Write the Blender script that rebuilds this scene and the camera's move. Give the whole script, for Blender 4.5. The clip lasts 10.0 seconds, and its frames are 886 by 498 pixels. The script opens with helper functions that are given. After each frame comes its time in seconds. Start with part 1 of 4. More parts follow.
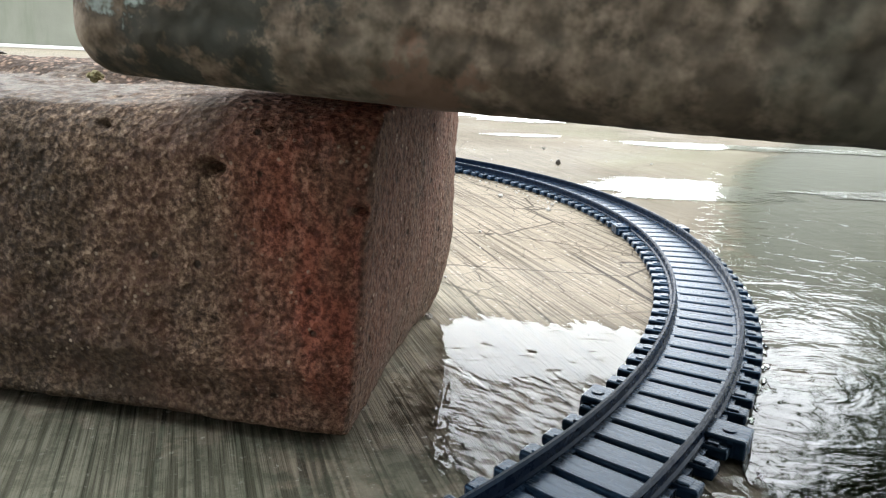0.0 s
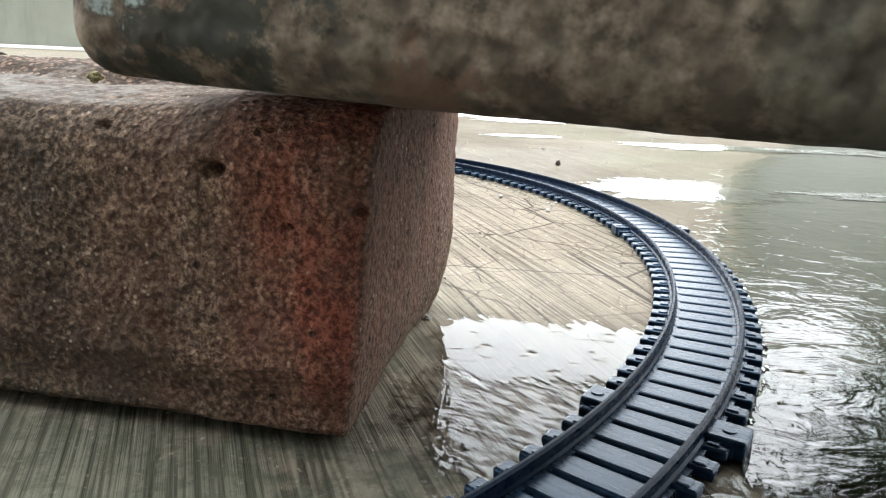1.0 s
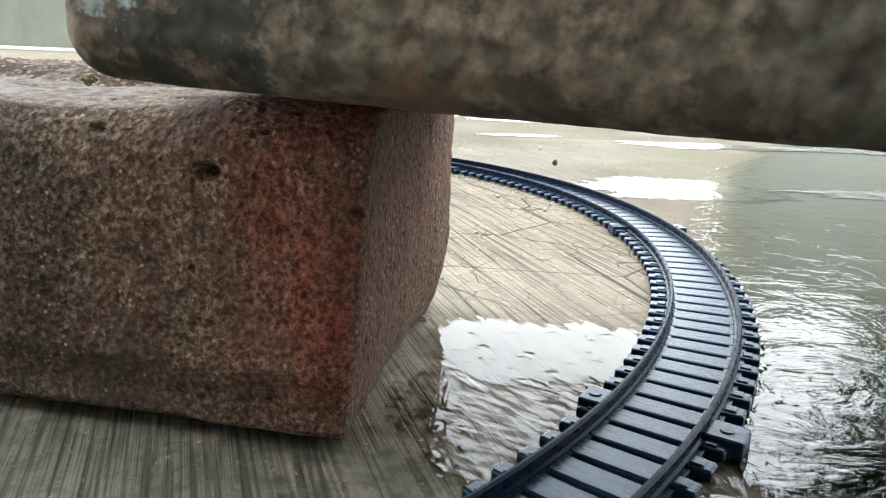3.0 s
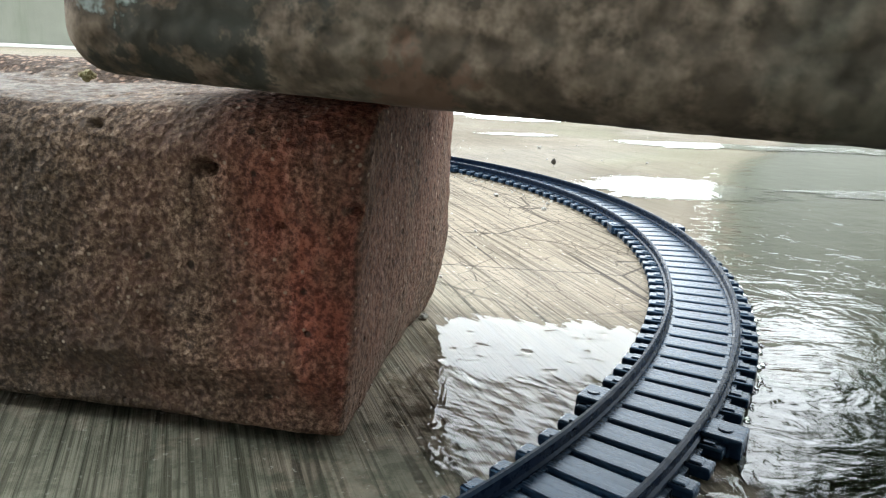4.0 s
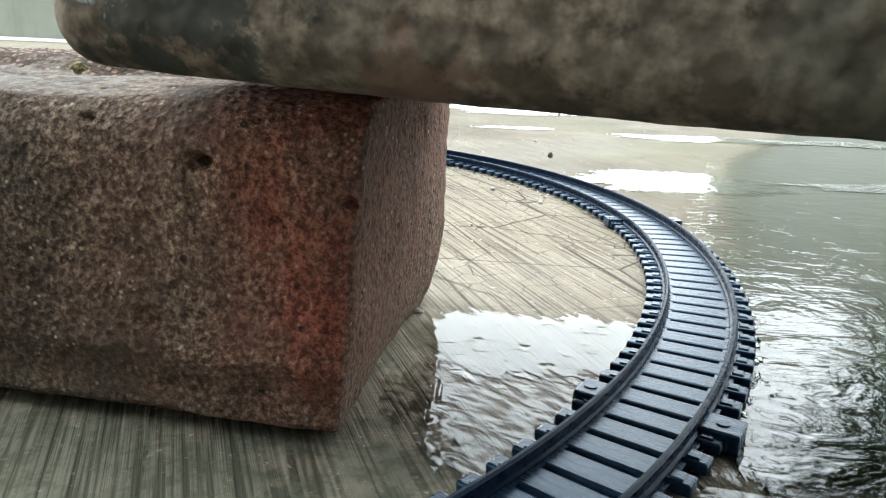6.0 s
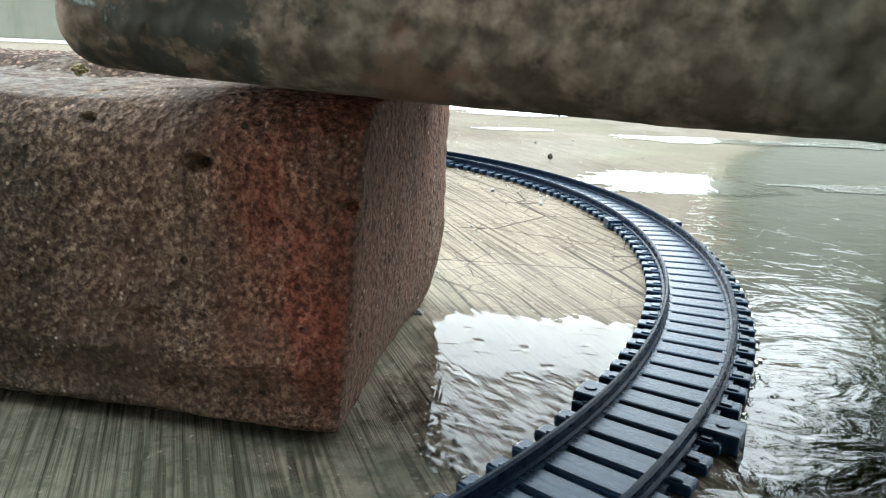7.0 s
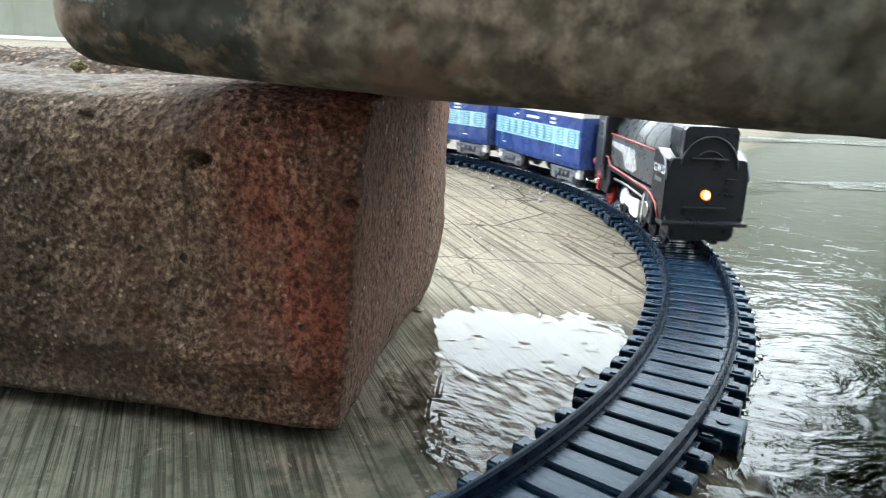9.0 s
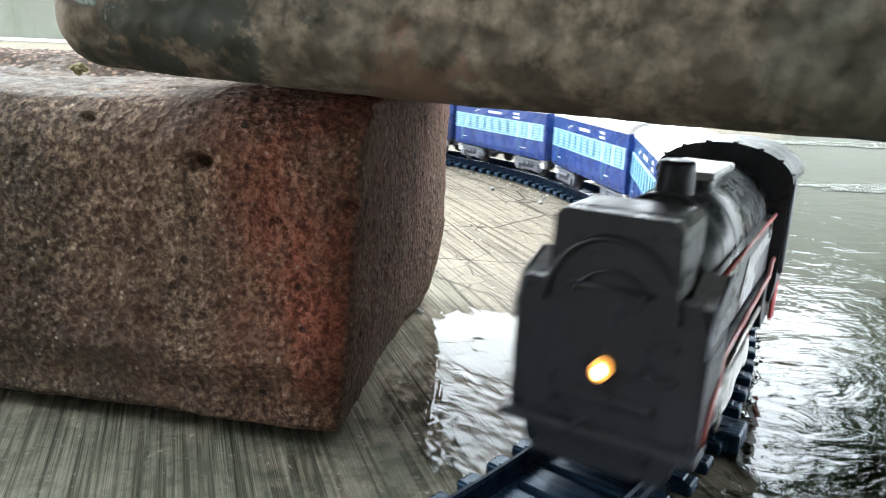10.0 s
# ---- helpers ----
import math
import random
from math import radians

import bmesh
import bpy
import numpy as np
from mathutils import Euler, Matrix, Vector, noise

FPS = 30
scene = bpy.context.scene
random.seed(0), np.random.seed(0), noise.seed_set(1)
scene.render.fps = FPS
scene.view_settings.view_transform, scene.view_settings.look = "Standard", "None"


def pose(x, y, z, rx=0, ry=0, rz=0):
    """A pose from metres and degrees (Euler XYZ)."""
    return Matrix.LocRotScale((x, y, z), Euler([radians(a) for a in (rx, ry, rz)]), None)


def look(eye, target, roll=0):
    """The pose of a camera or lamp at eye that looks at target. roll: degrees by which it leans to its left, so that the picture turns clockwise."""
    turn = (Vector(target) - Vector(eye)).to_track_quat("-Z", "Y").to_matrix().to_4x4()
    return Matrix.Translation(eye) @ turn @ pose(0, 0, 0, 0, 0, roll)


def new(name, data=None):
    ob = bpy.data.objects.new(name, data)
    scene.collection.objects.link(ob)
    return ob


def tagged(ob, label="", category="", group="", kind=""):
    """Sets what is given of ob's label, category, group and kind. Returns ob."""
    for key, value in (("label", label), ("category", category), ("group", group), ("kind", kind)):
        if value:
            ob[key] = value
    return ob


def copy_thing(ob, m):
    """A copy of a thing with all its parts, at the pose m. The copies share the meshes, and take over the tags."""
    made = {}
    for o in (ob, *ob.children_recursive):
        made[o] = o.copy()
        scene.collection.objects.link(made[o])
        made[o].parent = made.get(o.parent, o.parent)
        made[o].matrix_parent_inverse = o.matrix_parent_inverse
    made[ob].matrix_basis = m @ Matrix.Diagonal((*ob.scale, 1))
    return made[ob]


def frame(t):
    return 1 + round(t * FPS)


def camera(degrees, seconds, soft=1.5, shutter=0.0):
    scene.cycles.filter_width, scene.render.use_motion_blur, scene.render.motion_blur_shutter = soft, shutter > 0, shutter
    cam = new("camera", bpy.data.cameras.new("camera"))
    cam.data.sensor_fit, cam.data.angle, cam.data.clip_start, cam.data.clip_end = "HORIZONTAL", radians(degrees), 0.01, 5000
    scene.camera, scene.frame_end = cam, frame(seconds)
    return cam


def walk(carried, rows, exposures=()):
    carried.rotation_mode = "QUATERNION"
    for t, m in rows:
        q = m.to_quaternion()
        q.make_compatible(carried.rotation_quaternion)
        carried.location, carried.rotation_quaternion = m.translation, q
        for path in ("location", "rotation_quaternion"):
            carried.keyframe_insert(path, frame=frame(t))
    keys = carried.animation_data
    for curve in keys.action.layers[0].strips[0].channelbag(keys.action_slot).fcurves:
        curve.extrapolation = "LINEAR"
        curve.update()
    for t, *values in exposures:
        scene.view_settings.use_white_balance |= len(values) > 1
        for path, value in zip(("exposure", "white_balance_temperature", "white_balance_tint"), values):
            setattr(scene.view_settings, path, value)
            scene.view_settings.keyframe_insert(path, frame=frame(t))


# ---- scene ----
cam = camera(62.03, 10.0, soft=1.2, shutter=0.5)
PATH = [
    (0, pose(-0.00024, -0.00165, 0.07666, 75.714, -2.487, 1.264)),
    (0.5, pose(-0.00024, -0.00188, 0.07667, 75.899, -2.499, 1.254)),
    (1, pose(-0.00025, -0.00167, 0.07670, 75.762, -2.508, 1.257)),
    (1.5, pose(-0.00030, -0.00172, 0.07662, 75.808, -2.480, 1.224)),
    (2, pose(-0.00022, -0.00158, 0.07666, 75.760, -2.477, 1.157)),
    (2.5, pose(-0.00007, -0.00193, 0.07705, 75.965, -2.352, 1.162)),
    (2.7, pose(0.00003, -0.00163, 0.07708, 75.891, -2.233, 1.047)),
    (3.8, pose(-0.00012, -0.00068, 0.07649, 75.517, -2.473, 0.854)),
    (4, pose(-0.00008, -0.00105, 0.07663, 75.669, -2.461, 0.928)),
    (4.5, pose(-0.00010, -0.00111, 0.07661, 75.650, -2.497, 1.000)),
    (5, pose(-0.00009, -0.00093, 0.07658, 75.518, -2.490, 0.992)),
    (5.5, pose(-0.00007, 0.00082, 0.07607, 74.813, -2.461, 0.572)),
    (5.7, pose(-0.00000, 0.00043, 0.07631, 75.064, -2.491, 0.638)),
    (6.8, pose(-0.00002, 0.00008, 0.07637, 75.293, -2.428, 0.631)),
    (7, pose(0.00000, 0.00000, 0.07644, 75.293, -2.449, 0.643)),
    (7.5, pose(-0.00002, 0.00013, 0.07640, 75.159, -2.442, 0.640)),
    (8, pose(-0.00001, 0.00058, 0.07629, 75.001, -2.432, 0.636)),
    (8.5, pose(-0.00003, 0.00038, 0.07623, 75.103, -2.428, 0.633)),
    (9, pose(-0.00010, 0.00036, 0.07632, 75.061, -2.402, 0.603)),
    (9.2, pose(-0.00009, 0.00031, 0.07619, 75.134, -2.440, 0.616)),
    (9.5, pose(-0.00012, -0.00107, 0.07658, 75.332, -2.473, 0.623)),
    (10, pose(-0.00017, 0.00008, 0.07644, 75.205, -2.407, 0.589)),
]
walk(cam, PATH, [(0, 0.0, 6600, 10), (2.5, 0.0, 6550, 9), (5, 0.0, 6420, 6), (8.5, 0.05, 6260, 4), (9, 0.12, 6240, 4), (9.5, 0.28, 6240, 5), (10, 0.36, 6260, 6)])

# ---- light: a bright overcast sky with a faint, very wide sun ----
world = bpy.data.worlds.new("overcast_sky")
scene.world = world
world.use_nodes = True
wn, wl = world.node_tree.nodes, world.node_tree.links
sky = wn.new("ShaderNodeTexSky")
sky.sky_type, sky.sun_disc = "NISHITA", False
sky.sun_elevation, sky.sun_rotation = radians(55), radians(20)
sky.dust_density, sky.air_density = 4.0, 1.0
sky_gain = wn.new("ShaderNodeMixRGB")
sky_gain.blend_type = "MIX"
sky_gain.inputs[0].default_value = 0.88
sky_gain.inputs[2].default_value = (54.0, 57.0, 60.0, 1)
wl.new(sky.outputs[0], sky_gain.inputs[1])
wn["Background"].inputs["Strength"].default_value = 0.12
wl.new(sky_gain.outputs[0], wn["Background"].inputs["Color"])
sun = new("sun", bpy.data.lights.new("sun", "SUN"))
sun.data.energy, sun.data.angle, sun.data.color = 0.72, radians(30), (1, 0.96, 0.9)
sun.matrix_world = look((1.0, 2.2, 3.6), (0, 0, 0))


# ---- materials ----
class Mat:
    """A short way to write node materials."""

    def __init__(self, name, rough=0.5, metal=0.0, spec=0.5):
        self.m = bpy.data.materials.new(name)
        self.m.use_nodes = True
        self.nodes, self.links = self.m.node_tree.nodes, self.m.node_tree.links
        self.b = self.nodes["Principled BSDF"]
        self.b.inputs["Roughness"].default_value = rough
        self.b.inputs["Metallic"].default_value = metal
        self.b.inputs["Specular IOR Level"].default_value = spec
        self.co = self.nodes.new("ShaderNodeTexCoord").outputs["Object"]

    def node(self, kind, **ins):
        n = self.nodes.new(kind)
        for k, v in ins.items():
            self.put(n.inputs[k.replace("_", " ")], v)
        return n

    def put(self, socket, v):
        if isinstance(v, bpy.types.NodeSocket):
            self.links.new(v, socket)
        else:
            socket.default_value = v

    def mapped(self, scale=(1, 1, 1), rz=0.0, loc=(0, 0, 0)):
        turn = self.node("ShaderNodeMapping", Vector=self.co)
        turn.inputs["Rotation"].default_value = (0, 0, rz)
        n = self.node("ShaderNodeMapping", Vector=turn.outputs[0])
        n.inputs["Scale"].default_value = scale
        n.inputs["Location"].default_value = loc
        return n.outputs[0]

    def noise(self, scale, detail=4.0, rough=0.6, vec=None, distort=0.0):
        n = self.node("ShaderNodeTexNoise", Vector=vec or self.co, Scale=scale, Detail=detail, Roughness=rough, Distortion=distort)
        return n.outputs["Fac"]

    def cells(self, scale, feature="F1", vec=None, out="Distance"):
        n = self.nodes.new("ShaderNodeTexVoronoi")
        n.feature = feature
        self.put(n.inputs["Vector"], vec or self.co)
        n.inputs["Scale"].default_value = scale
        return n.outputs[out]

    def ramp(self, fac, stops):
        n = self.node("ShaderNodeValToRGB", Fac=fac)
        e = n.color_ramp.elements
        while len(e) < len(stops):
            e.new(0.5)
        for k, (p, c) in zip(e, stops):
            k.position, k.color = p, (*c, 1) if len(c) == 3 else c
        return n.outputs[0]

    def level(self, fac, lo, hi, a=0.0, b=1.0):
        n = self.node("ShaderNodeMapRange", Value=fac)
        n.interpolation_type = "SMOOTHSTEP"
        for k, v in (("From Min", lo), ("From Max", hi), ("To Min", a), ("To Max", b)):
            n.inputs[k].default_value = v
        return n.outputs[0]

    def mix(self, fac, a, b, blend="MIX"):
        n = self.nodes.new("ShaderNodeMixRGB")
        n.blend_type = blend
        for s, v in zip(n.inputs, (fac, a, b)):
            self.put(s, (*v, 1) if isinstance(v, tuple) and len(v) == 3 else v)
        return n.outputs[0]

    def math(self, op, a, b=0.0):
        n = self.nodes.new("ShaderNodeMath")
        n.operation = op
        self.put(n.inputs[0], a)
        self.put(n.inputs[1], b)
        return n.outputs[0]

    def color(self, v):
        self.put(self.b.inputs["Base Color"], (*v, 1) if isinstance(v, tuple) else v)
        return self

    def rough(self, v):
        self.put(self.b.inputs["Roughness"], v)
        return self

    def bump(self, height, dist, strength=1.0, before=None):
        n = self.node("ShaderNodeBump", Height=height, Distance=dist, Strength=strength)
        if before is not None:
            self.put(n.inputs["Normal"], before)
        self.put(self.b.inputs["Normal"], n.outputs[0])
        return n.outputs[0]


def concrete():
    k = Mat("wet_brushed_concrete", spec=0.06)
    turn = radians(-20)
    place = k.node("ShaderNodeSeparateXYZ", Vector=k.co)
    across, along = place.outputs["X"], place.outputs["Y"]
    # strokes of the broom: fine lines, wider bars, and single deep scratches
    line = k.noise(1.0, 3, 0.7, k.mapped((640, 9, 1), turn))
    bars = k.noise(1.0, 2, 0.55, k.mapped((760, 14, 1), turn, (1, 4, 0)))
    wide = k.noise(1.0, 2, 0.6, k.mapped((150, 3.0, 1), turn, (3, 1, 0)))
    score = k.noise(1.0, 1, 0.5, k.mapped((260, 3.2, 1), turn + radians(3), (8, 2, 0)))
    blot = k.noise(7, 5, 0.65)
    fine = k.noise(900, 3, 0.7)
    damp = k.level(k.noise(5.0, 3, 0.55, k.mapped((1, 1, 1), 0, (4.2, 1.3, 0))), 0.42, 0.62)
    base = k.ramp(blot, [(0.25, (0.138, 0.121, 0.092)), (0.5, (0.206, 0.174, 0.133)), (0.75, (0.256, 0.222, 0.175))])
    base = k.mix(k.level(line, 0.36, 0.47, 0.75, 0.0), base, (0.030, 0.025, 0.018))
    base = k.mix(k.level(bars, 0.38, 0.52, 0.5, 0.0), base, (0.050, 0.045, 0.034))
    base = k.mix(k.level(wide, 0.36, 0.52, 0.22, 0.0), base, (0.050, 0.046, 0.035))
    base = k.mix(k.level(score, 0.305, 0.345, 0.9, 0.0), base, (0.020, 0.016, 0.012))
    base = k.mix(k.level(fine, 0.35, 0.6, 0.3, 0.0), base, (0.12, 0.10, 0.08))
    base = k.mix(k.level(k.noise(420, 3, 0.7, k.mapped((1, 1, 1), 0, (3, 8, 0))), 0.62, 0.68, 0, 0.7), base, (0.40, 0.385, 0.34))
    # shrinkage cracks: a fine net and a few long ones, where the slab has dried
    warp = k.node("ShaderNodeTexNoise", Vector=k.co, Scale=30.0).outputs["Color"]
    crack = k.cells(80, "DISTANCE_TO_EDGE", k.mix(0.012, k.co, warp))
    dried = k.level(along, 0.20, 0.26)
    fade = k.math("MULTIPLY", k.level(k.noise(14, 3), 0.40, 0.52), dried)
    crackm = k.math("MULTIPLY", k.level(crack, 0.0, 0.026, 1, 0), fade)
    base = k.mix(k.math("MULTIPLY", crackm, 0.85), base, (0.022, 0.018, 0.014))
    far = k.cells(1.0, "DISTANCE_TO_EDGE", k.mix(0.03, k.mapped((13, 22, 1), radians(12)), k.node("ShaderNodeTexNoise", Vector=k.co, Scale=60.0).outputs["Color"]))
    farm = k.math("MULTIPLY", k.level(far, 0.0, 0.016, 0.9, 0.0), k.math("MULTIPLY", k.level(across, 0.16, 0.26, 1, 0), dried))
    base = k.mix(farm, base, (0.026, 0.021, 0.016))
    ring = k.node("ShaderNodeVectorMath", Vector=k.co)
    ring.operation = "DISTANCE"
    ring.inputs[1].default_value = (-0.222, 0.316, 0)
    wet = k.level(k.math("ADD", ring.outputs["Value"], k.level(k.noise(20, 4), 0.3, 0.7, -0.02, 0.02)), 0.315, 0.36)
    base = k.mix(k.math("MULTIPLY", wet, 0.75), base, k.mix(k.level(blot, 0.3, 0.7), (0.090, 0.078, 0.058), (0.145, 0.127, 0.098)))
    moss = k.level(k.noise(3.1, 4, 0.6, k.mapped((1, 1, 1), 0, (9, 2, 0))), 0.5, 0.7)
    base = k.mix(k.math("MULTIPLY", moss, 0.35), base, (0.15, 0.16, 0.10))
    # green film on the floor before the bricks, worn off along the ridges, with shade painted in
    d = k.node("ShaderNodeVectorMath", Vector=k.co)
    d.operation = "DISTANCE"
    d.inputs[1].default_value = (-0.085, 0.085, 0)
    stain_tone = k.math("ADD", d.outputs["Value"], k.level(k.noise(45, 5, 0.7), 0.3, 0.7, -0.045, 0.045))
    dark_green = k.mix(k.level(bars, 0.40, 0.55), (0.028, 0.030, 0.020), (0.088, 0.094, 0.069))
    dark_green = k.mix(k.level(k.noise(160, 4, 0.7), 0.45, 0.60, 0, 0.75), dark_green, (0.034, 0.039, 0.026))
    base = k.mix(k.level(stain_tone, 0.055, 0.115, 0.8, 0.0), base, dark_green)
    k.color(base)
    k.rough(k.math("ADD", k.level(damp, 0, 1, 0.78, 0.58), k.level(line, 0.3, 0.6, 0.15, 0.0)))
    n = k.bump(line, 0.0007, 0.8)
    n = k.bump(bars, 0.0008, 0.6, n)
    n = k.bump(crackm, -0.0006, 0.6, n)
    k.bump(fine, 0.00025, 0.7, n)
    return k.m


def water(name, tint, ripple, ior=1.36, broken=0.0, island=0.0, swirl=52, fine=1.0):
    """A clear film that mirrors the sky at low angles and lets the floor through; it thins out towards its rim."""
    k = Mat(name)
    deep = k.nodes.new("ShaderNodeAttribute")
    deep.attribute_name = "depth"
    grainy = k.noise(1.0, 5, 0.7, k.mapped((330, 75, 1), radians(-20), (7, 3, 0)))
    cover = k.level(k.math("ADD", deep.outputs["Fac"], k.level(grainy, 0.25, 0.75, -0.5, 0.5)), 0.30, 0.62)
    if island:
        # roughness of the floor that stands out of the film
        dry = k.noise(1.0, 4, 0.6, k.mapped((150, 330, 1), radians(8), (2, 9, 0)))
        cover = k.math("MULTIPLY", cover, k.level(dry, island, island + 0.04))
    if broken:
        gap = k.noise(1.0, 6, 0.72, k.mapped((150, 480, 1), radians(10), (7, 3, 0)))
        cover = k.math("MULTIPLY", cover, k.level(gap, 0.45, 0.53, 1.0 - broken, 1.0))
    clear = k.node("ShaderNodeBsdfTransparent", Color=k.mix(cover, (0.97, 0.97, 0.97), tint))
    gloss = k.nodes.new("ShaderNodeBsdfGlossy")
    gloss.inputs["Roughness"].default_value = 0.02
    fre = k.node("ShaderNodeFresnel", IOR=ior)
    lines = k.noise(1.0, 3, 0.6, k.mapped((150, 14, 1), radians(-20)))
    wave = k.noise(swirl, 3, 0.55, None, 0.8)
    b1 = k.node("ShaderNodeBump", Height=lines, Distance=0.0006 * ripple * fine, Strength=0.5)
    b2 = k.node("ShaderNodeBump", Height=wave, Distance=0.0016 * ripple, Strength=0.6, Normal=b1.outputs[0])
    for s in (fre, gloss):
        k.links.new(b2.outputs[0], s.inputs["Normal"])
    mixed = k.node("ShaderNodeMixShader", Fac=k.math("MULTIPLY", fre.outputs[0], cover))
    k.links.new(clear.outputs[0], mixed.inputs[1])
    k.links.new(gloss.outputs[0], mixed.inputs[2])
    k.links.new(mixed.outputs[0], k.nodes["Material Output"].inputs["Surface"])
    return k.m


def droplet():
    """Clear water standing in a bead."""
    k = Mat("water_bead")
    clear = k.node("ShaderNodeBsdfTransparent", Color=(0.9, 0.92, 0.9, 1))
    gloss = k.nodes.new("ShaderNodeBsdfGlossy")
    gloss.inputs["Roughness"].default_value = 0.03
    n = k.node("ShaderNodeBump", Height=k.noise(500, 2), Distance=0.0004, Strength=0.5)
    fre = k.node("ShaderNodeFresnel", IOR=1.5)
    for s in (fre, gloss):
        k.links.new(n.outputs[0], s.inputs["Normal"])
    mixed = k.node("ShaderNodeMixShader", Fac=fre.outputs[0])
    k.links.new(clear.outputs[0], mixed.inputs[1])
    k.links.new(gloss.outputs[0], mixed.inputs[2])
    k.links.new(mixed.outputs[0], k.nodes["Material Output"].inputs["Surface"])
    return k.m


def moulded_track():
    """Wet black-blue plastic with fine streaks along each sleeper."""
    k = Mat("black_track_plastic", spec=0.22)
    k.b.inputs["Specular Tint"].default_value = (0.36, 0.68, 1.0, 1)
    streak = k.noise(1.0, 4, 0.65, k.mapped((55, 900, 1)))
    spot = k.noise(260, 4, 0.65)
    k.color(k.mix(k.level(spot, 0.35, 0.65), (0.007, 0.015, 0.029), (0.011, 0.025, 0.047)))
    k.rough(k.level(streak, 0.36, 0.62, 0.20, 0.32))
    n = k.bump(streak, 0.00012, 0.6)
    k.bump(spot, 0.00008, 0.6, n)
    return k.m


def brick_clay(name, dark, mid, light, grey, grey_amount, red, grain_size, relief, red_end=None, patches=(), speckle=0.6, holes=0.8, clouds=75):
    """Fired clay with sandy grain, pores, a grey weathering film, and a pale top coat, shade and sky brightness painted
    in.
    """
    k = Mat(name, rough=0.9, spec=0.18)
    grain = k.noise(grain_size, 3, 0.75)
    gran = k.cells(grain_size * 0.75)
    big = k.noise(22, 4, 0.6)
    cloud = k.noise(clouds, 4 if red_end else 1.5, 0.55, k.mapped((1, 1, 1), 0, (1, 6, 2)))
    c = k.ramp(grain, [(0.34, dark), (0.5, mid), (0.68, light)])
    c = k.mix(k.level(big, 0.45, 0.68, 0, 0.6), c, red)
    film = k.math("MULTIPLY", k.level(k.noise(30, 5, 0.7, k.mapped((1, 1, 1), 0, (5, 5, 5))), 0.42, 0.62), grey_amount)
    c = k.mix(film, c, grey)
    c = k.mix(k.level(cloud, 0.38, 0.56, 0.35 if red_end else 0.75, 0.0), c, dark)
    place = k.node("ShaderNodeSeparateXYZ", Vector=k.co)
    along, across, high = place.outputs["X"], place.outputs["Y"], place.outputs["Z"]
    if red_end:
        # shade painted into the clay, darker towards the far end of the face
        far_shade = k.math("MULTIPLY", k.level(along, 0.035, 0.088, 1, 0), k.level(k.noise(38, 4, 0.65), 0.32, 0.6, 0.25, 0.85))
        c = k.mix(k.math("MULTIPLY", far_shade, 0.95), c, k.mix(k.level(grain, 0.4, 0.68), (0.020, 0.015, 0.011), (0.100, 0.074, 0.053)))
        # fresher red clay where the corner has rubbed bare
        bare = k.math("MULTIPLY", k.level(along, red_end[0], red_end[1]), k.level(along, red_end[2], red_end[3], 1, 0.35))
        bare = k.math("MULTIPLY", bare, k.level(k.noise(45, 4, 0.65, k.mapped((1, 1, 0.5))), 0.34, 0.58, 0.25, 0.95))
        bare = k.math("MULTIPLY", bare, k.level(high, 0.004, 0.018, 0.35, 1))
        c = k.mix(bare, c, k.mix(k.level(grain, 0.35, 0.65), (0.085, 0.023, 0.015), (0.275, 0.088, 0.056)))
        # the end face is darkened in colour against its bright sky light, with clay showing through
        end_dark = k.level(k.node("ShaderNodeSeparateXYZ", Vector=k.nodes.new("ShaderNodeTexCoord").outputs["Normal"]).outputs["X"], 0.55, 0.85)
        c = k.mix(k.math("MULTIPLY", end_dark, 0.8), c, k.mix(k.level(grain, 0.36, 0.66), (0.044, 0.029, 0.020), (0.100, 0.066, 0.046)))
    else:
        # a grey-green tone that deepens along the brick
        dark_green = k.math("MULTIPLY", k.level(k.math("ADD", along, k.level(k.noise(40, 4, 0.65), 0.3, 0.7, -0.02, 0.02)), -0.045, 0.015), 0.85)
        c = k.mix(dark_green, c, k.mix(k.level(cloud, 0.38, 0.6), (0.022, 0.024, 0.018), (0.070, 0.070, 0.053)))
    speck = k.level(k.cells(grain_size * 0.62), 0.10, 0.26, speckle, 0.0)
    c = k.mix(k.math("MULTIPLY", speck, k.level(k.noise(160), 0.5, 0.6)), c, (0.38, 0.31, 0.235))
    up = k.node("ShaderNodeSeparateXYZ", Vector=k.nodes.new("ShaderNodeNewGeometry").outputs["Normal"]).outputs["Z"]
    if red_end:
        # pale deposit on the worn front half of the top, with sky brightness painted into upward faces; the back rim is
        # bare, pored clay
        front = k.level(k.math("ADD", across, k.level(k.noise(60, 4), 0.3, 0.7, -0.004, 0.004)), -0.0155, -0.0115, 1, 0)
        pale_top = k.math("MULTIPLY", k.math("MULTIPLY", k.level(up, 0.84, 0.95), front), k.level(k.noise(85, 5, 0.7), 0.34, 0.52, 0.35, 1.0))
        pale_top = k.math("MULTIPLY", pale_top, k.level(along, 0.045, 0.082, 1.0, 0.1))
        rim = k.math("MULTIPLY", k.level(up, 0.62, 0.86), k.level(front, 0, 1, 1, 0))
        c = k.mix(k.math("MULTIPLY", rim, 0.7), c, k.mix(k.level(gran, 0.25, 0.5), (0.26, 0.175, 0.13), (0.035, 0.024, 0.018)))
        c = k.mix(k.math("MULTIPLY", pale_top, 0.55), c, k.mix(k.level(k.noise(240, 4), 0.38, 0.6), (0.10, 0.086, 0.076), (0.24, 0.23, 0.212)))
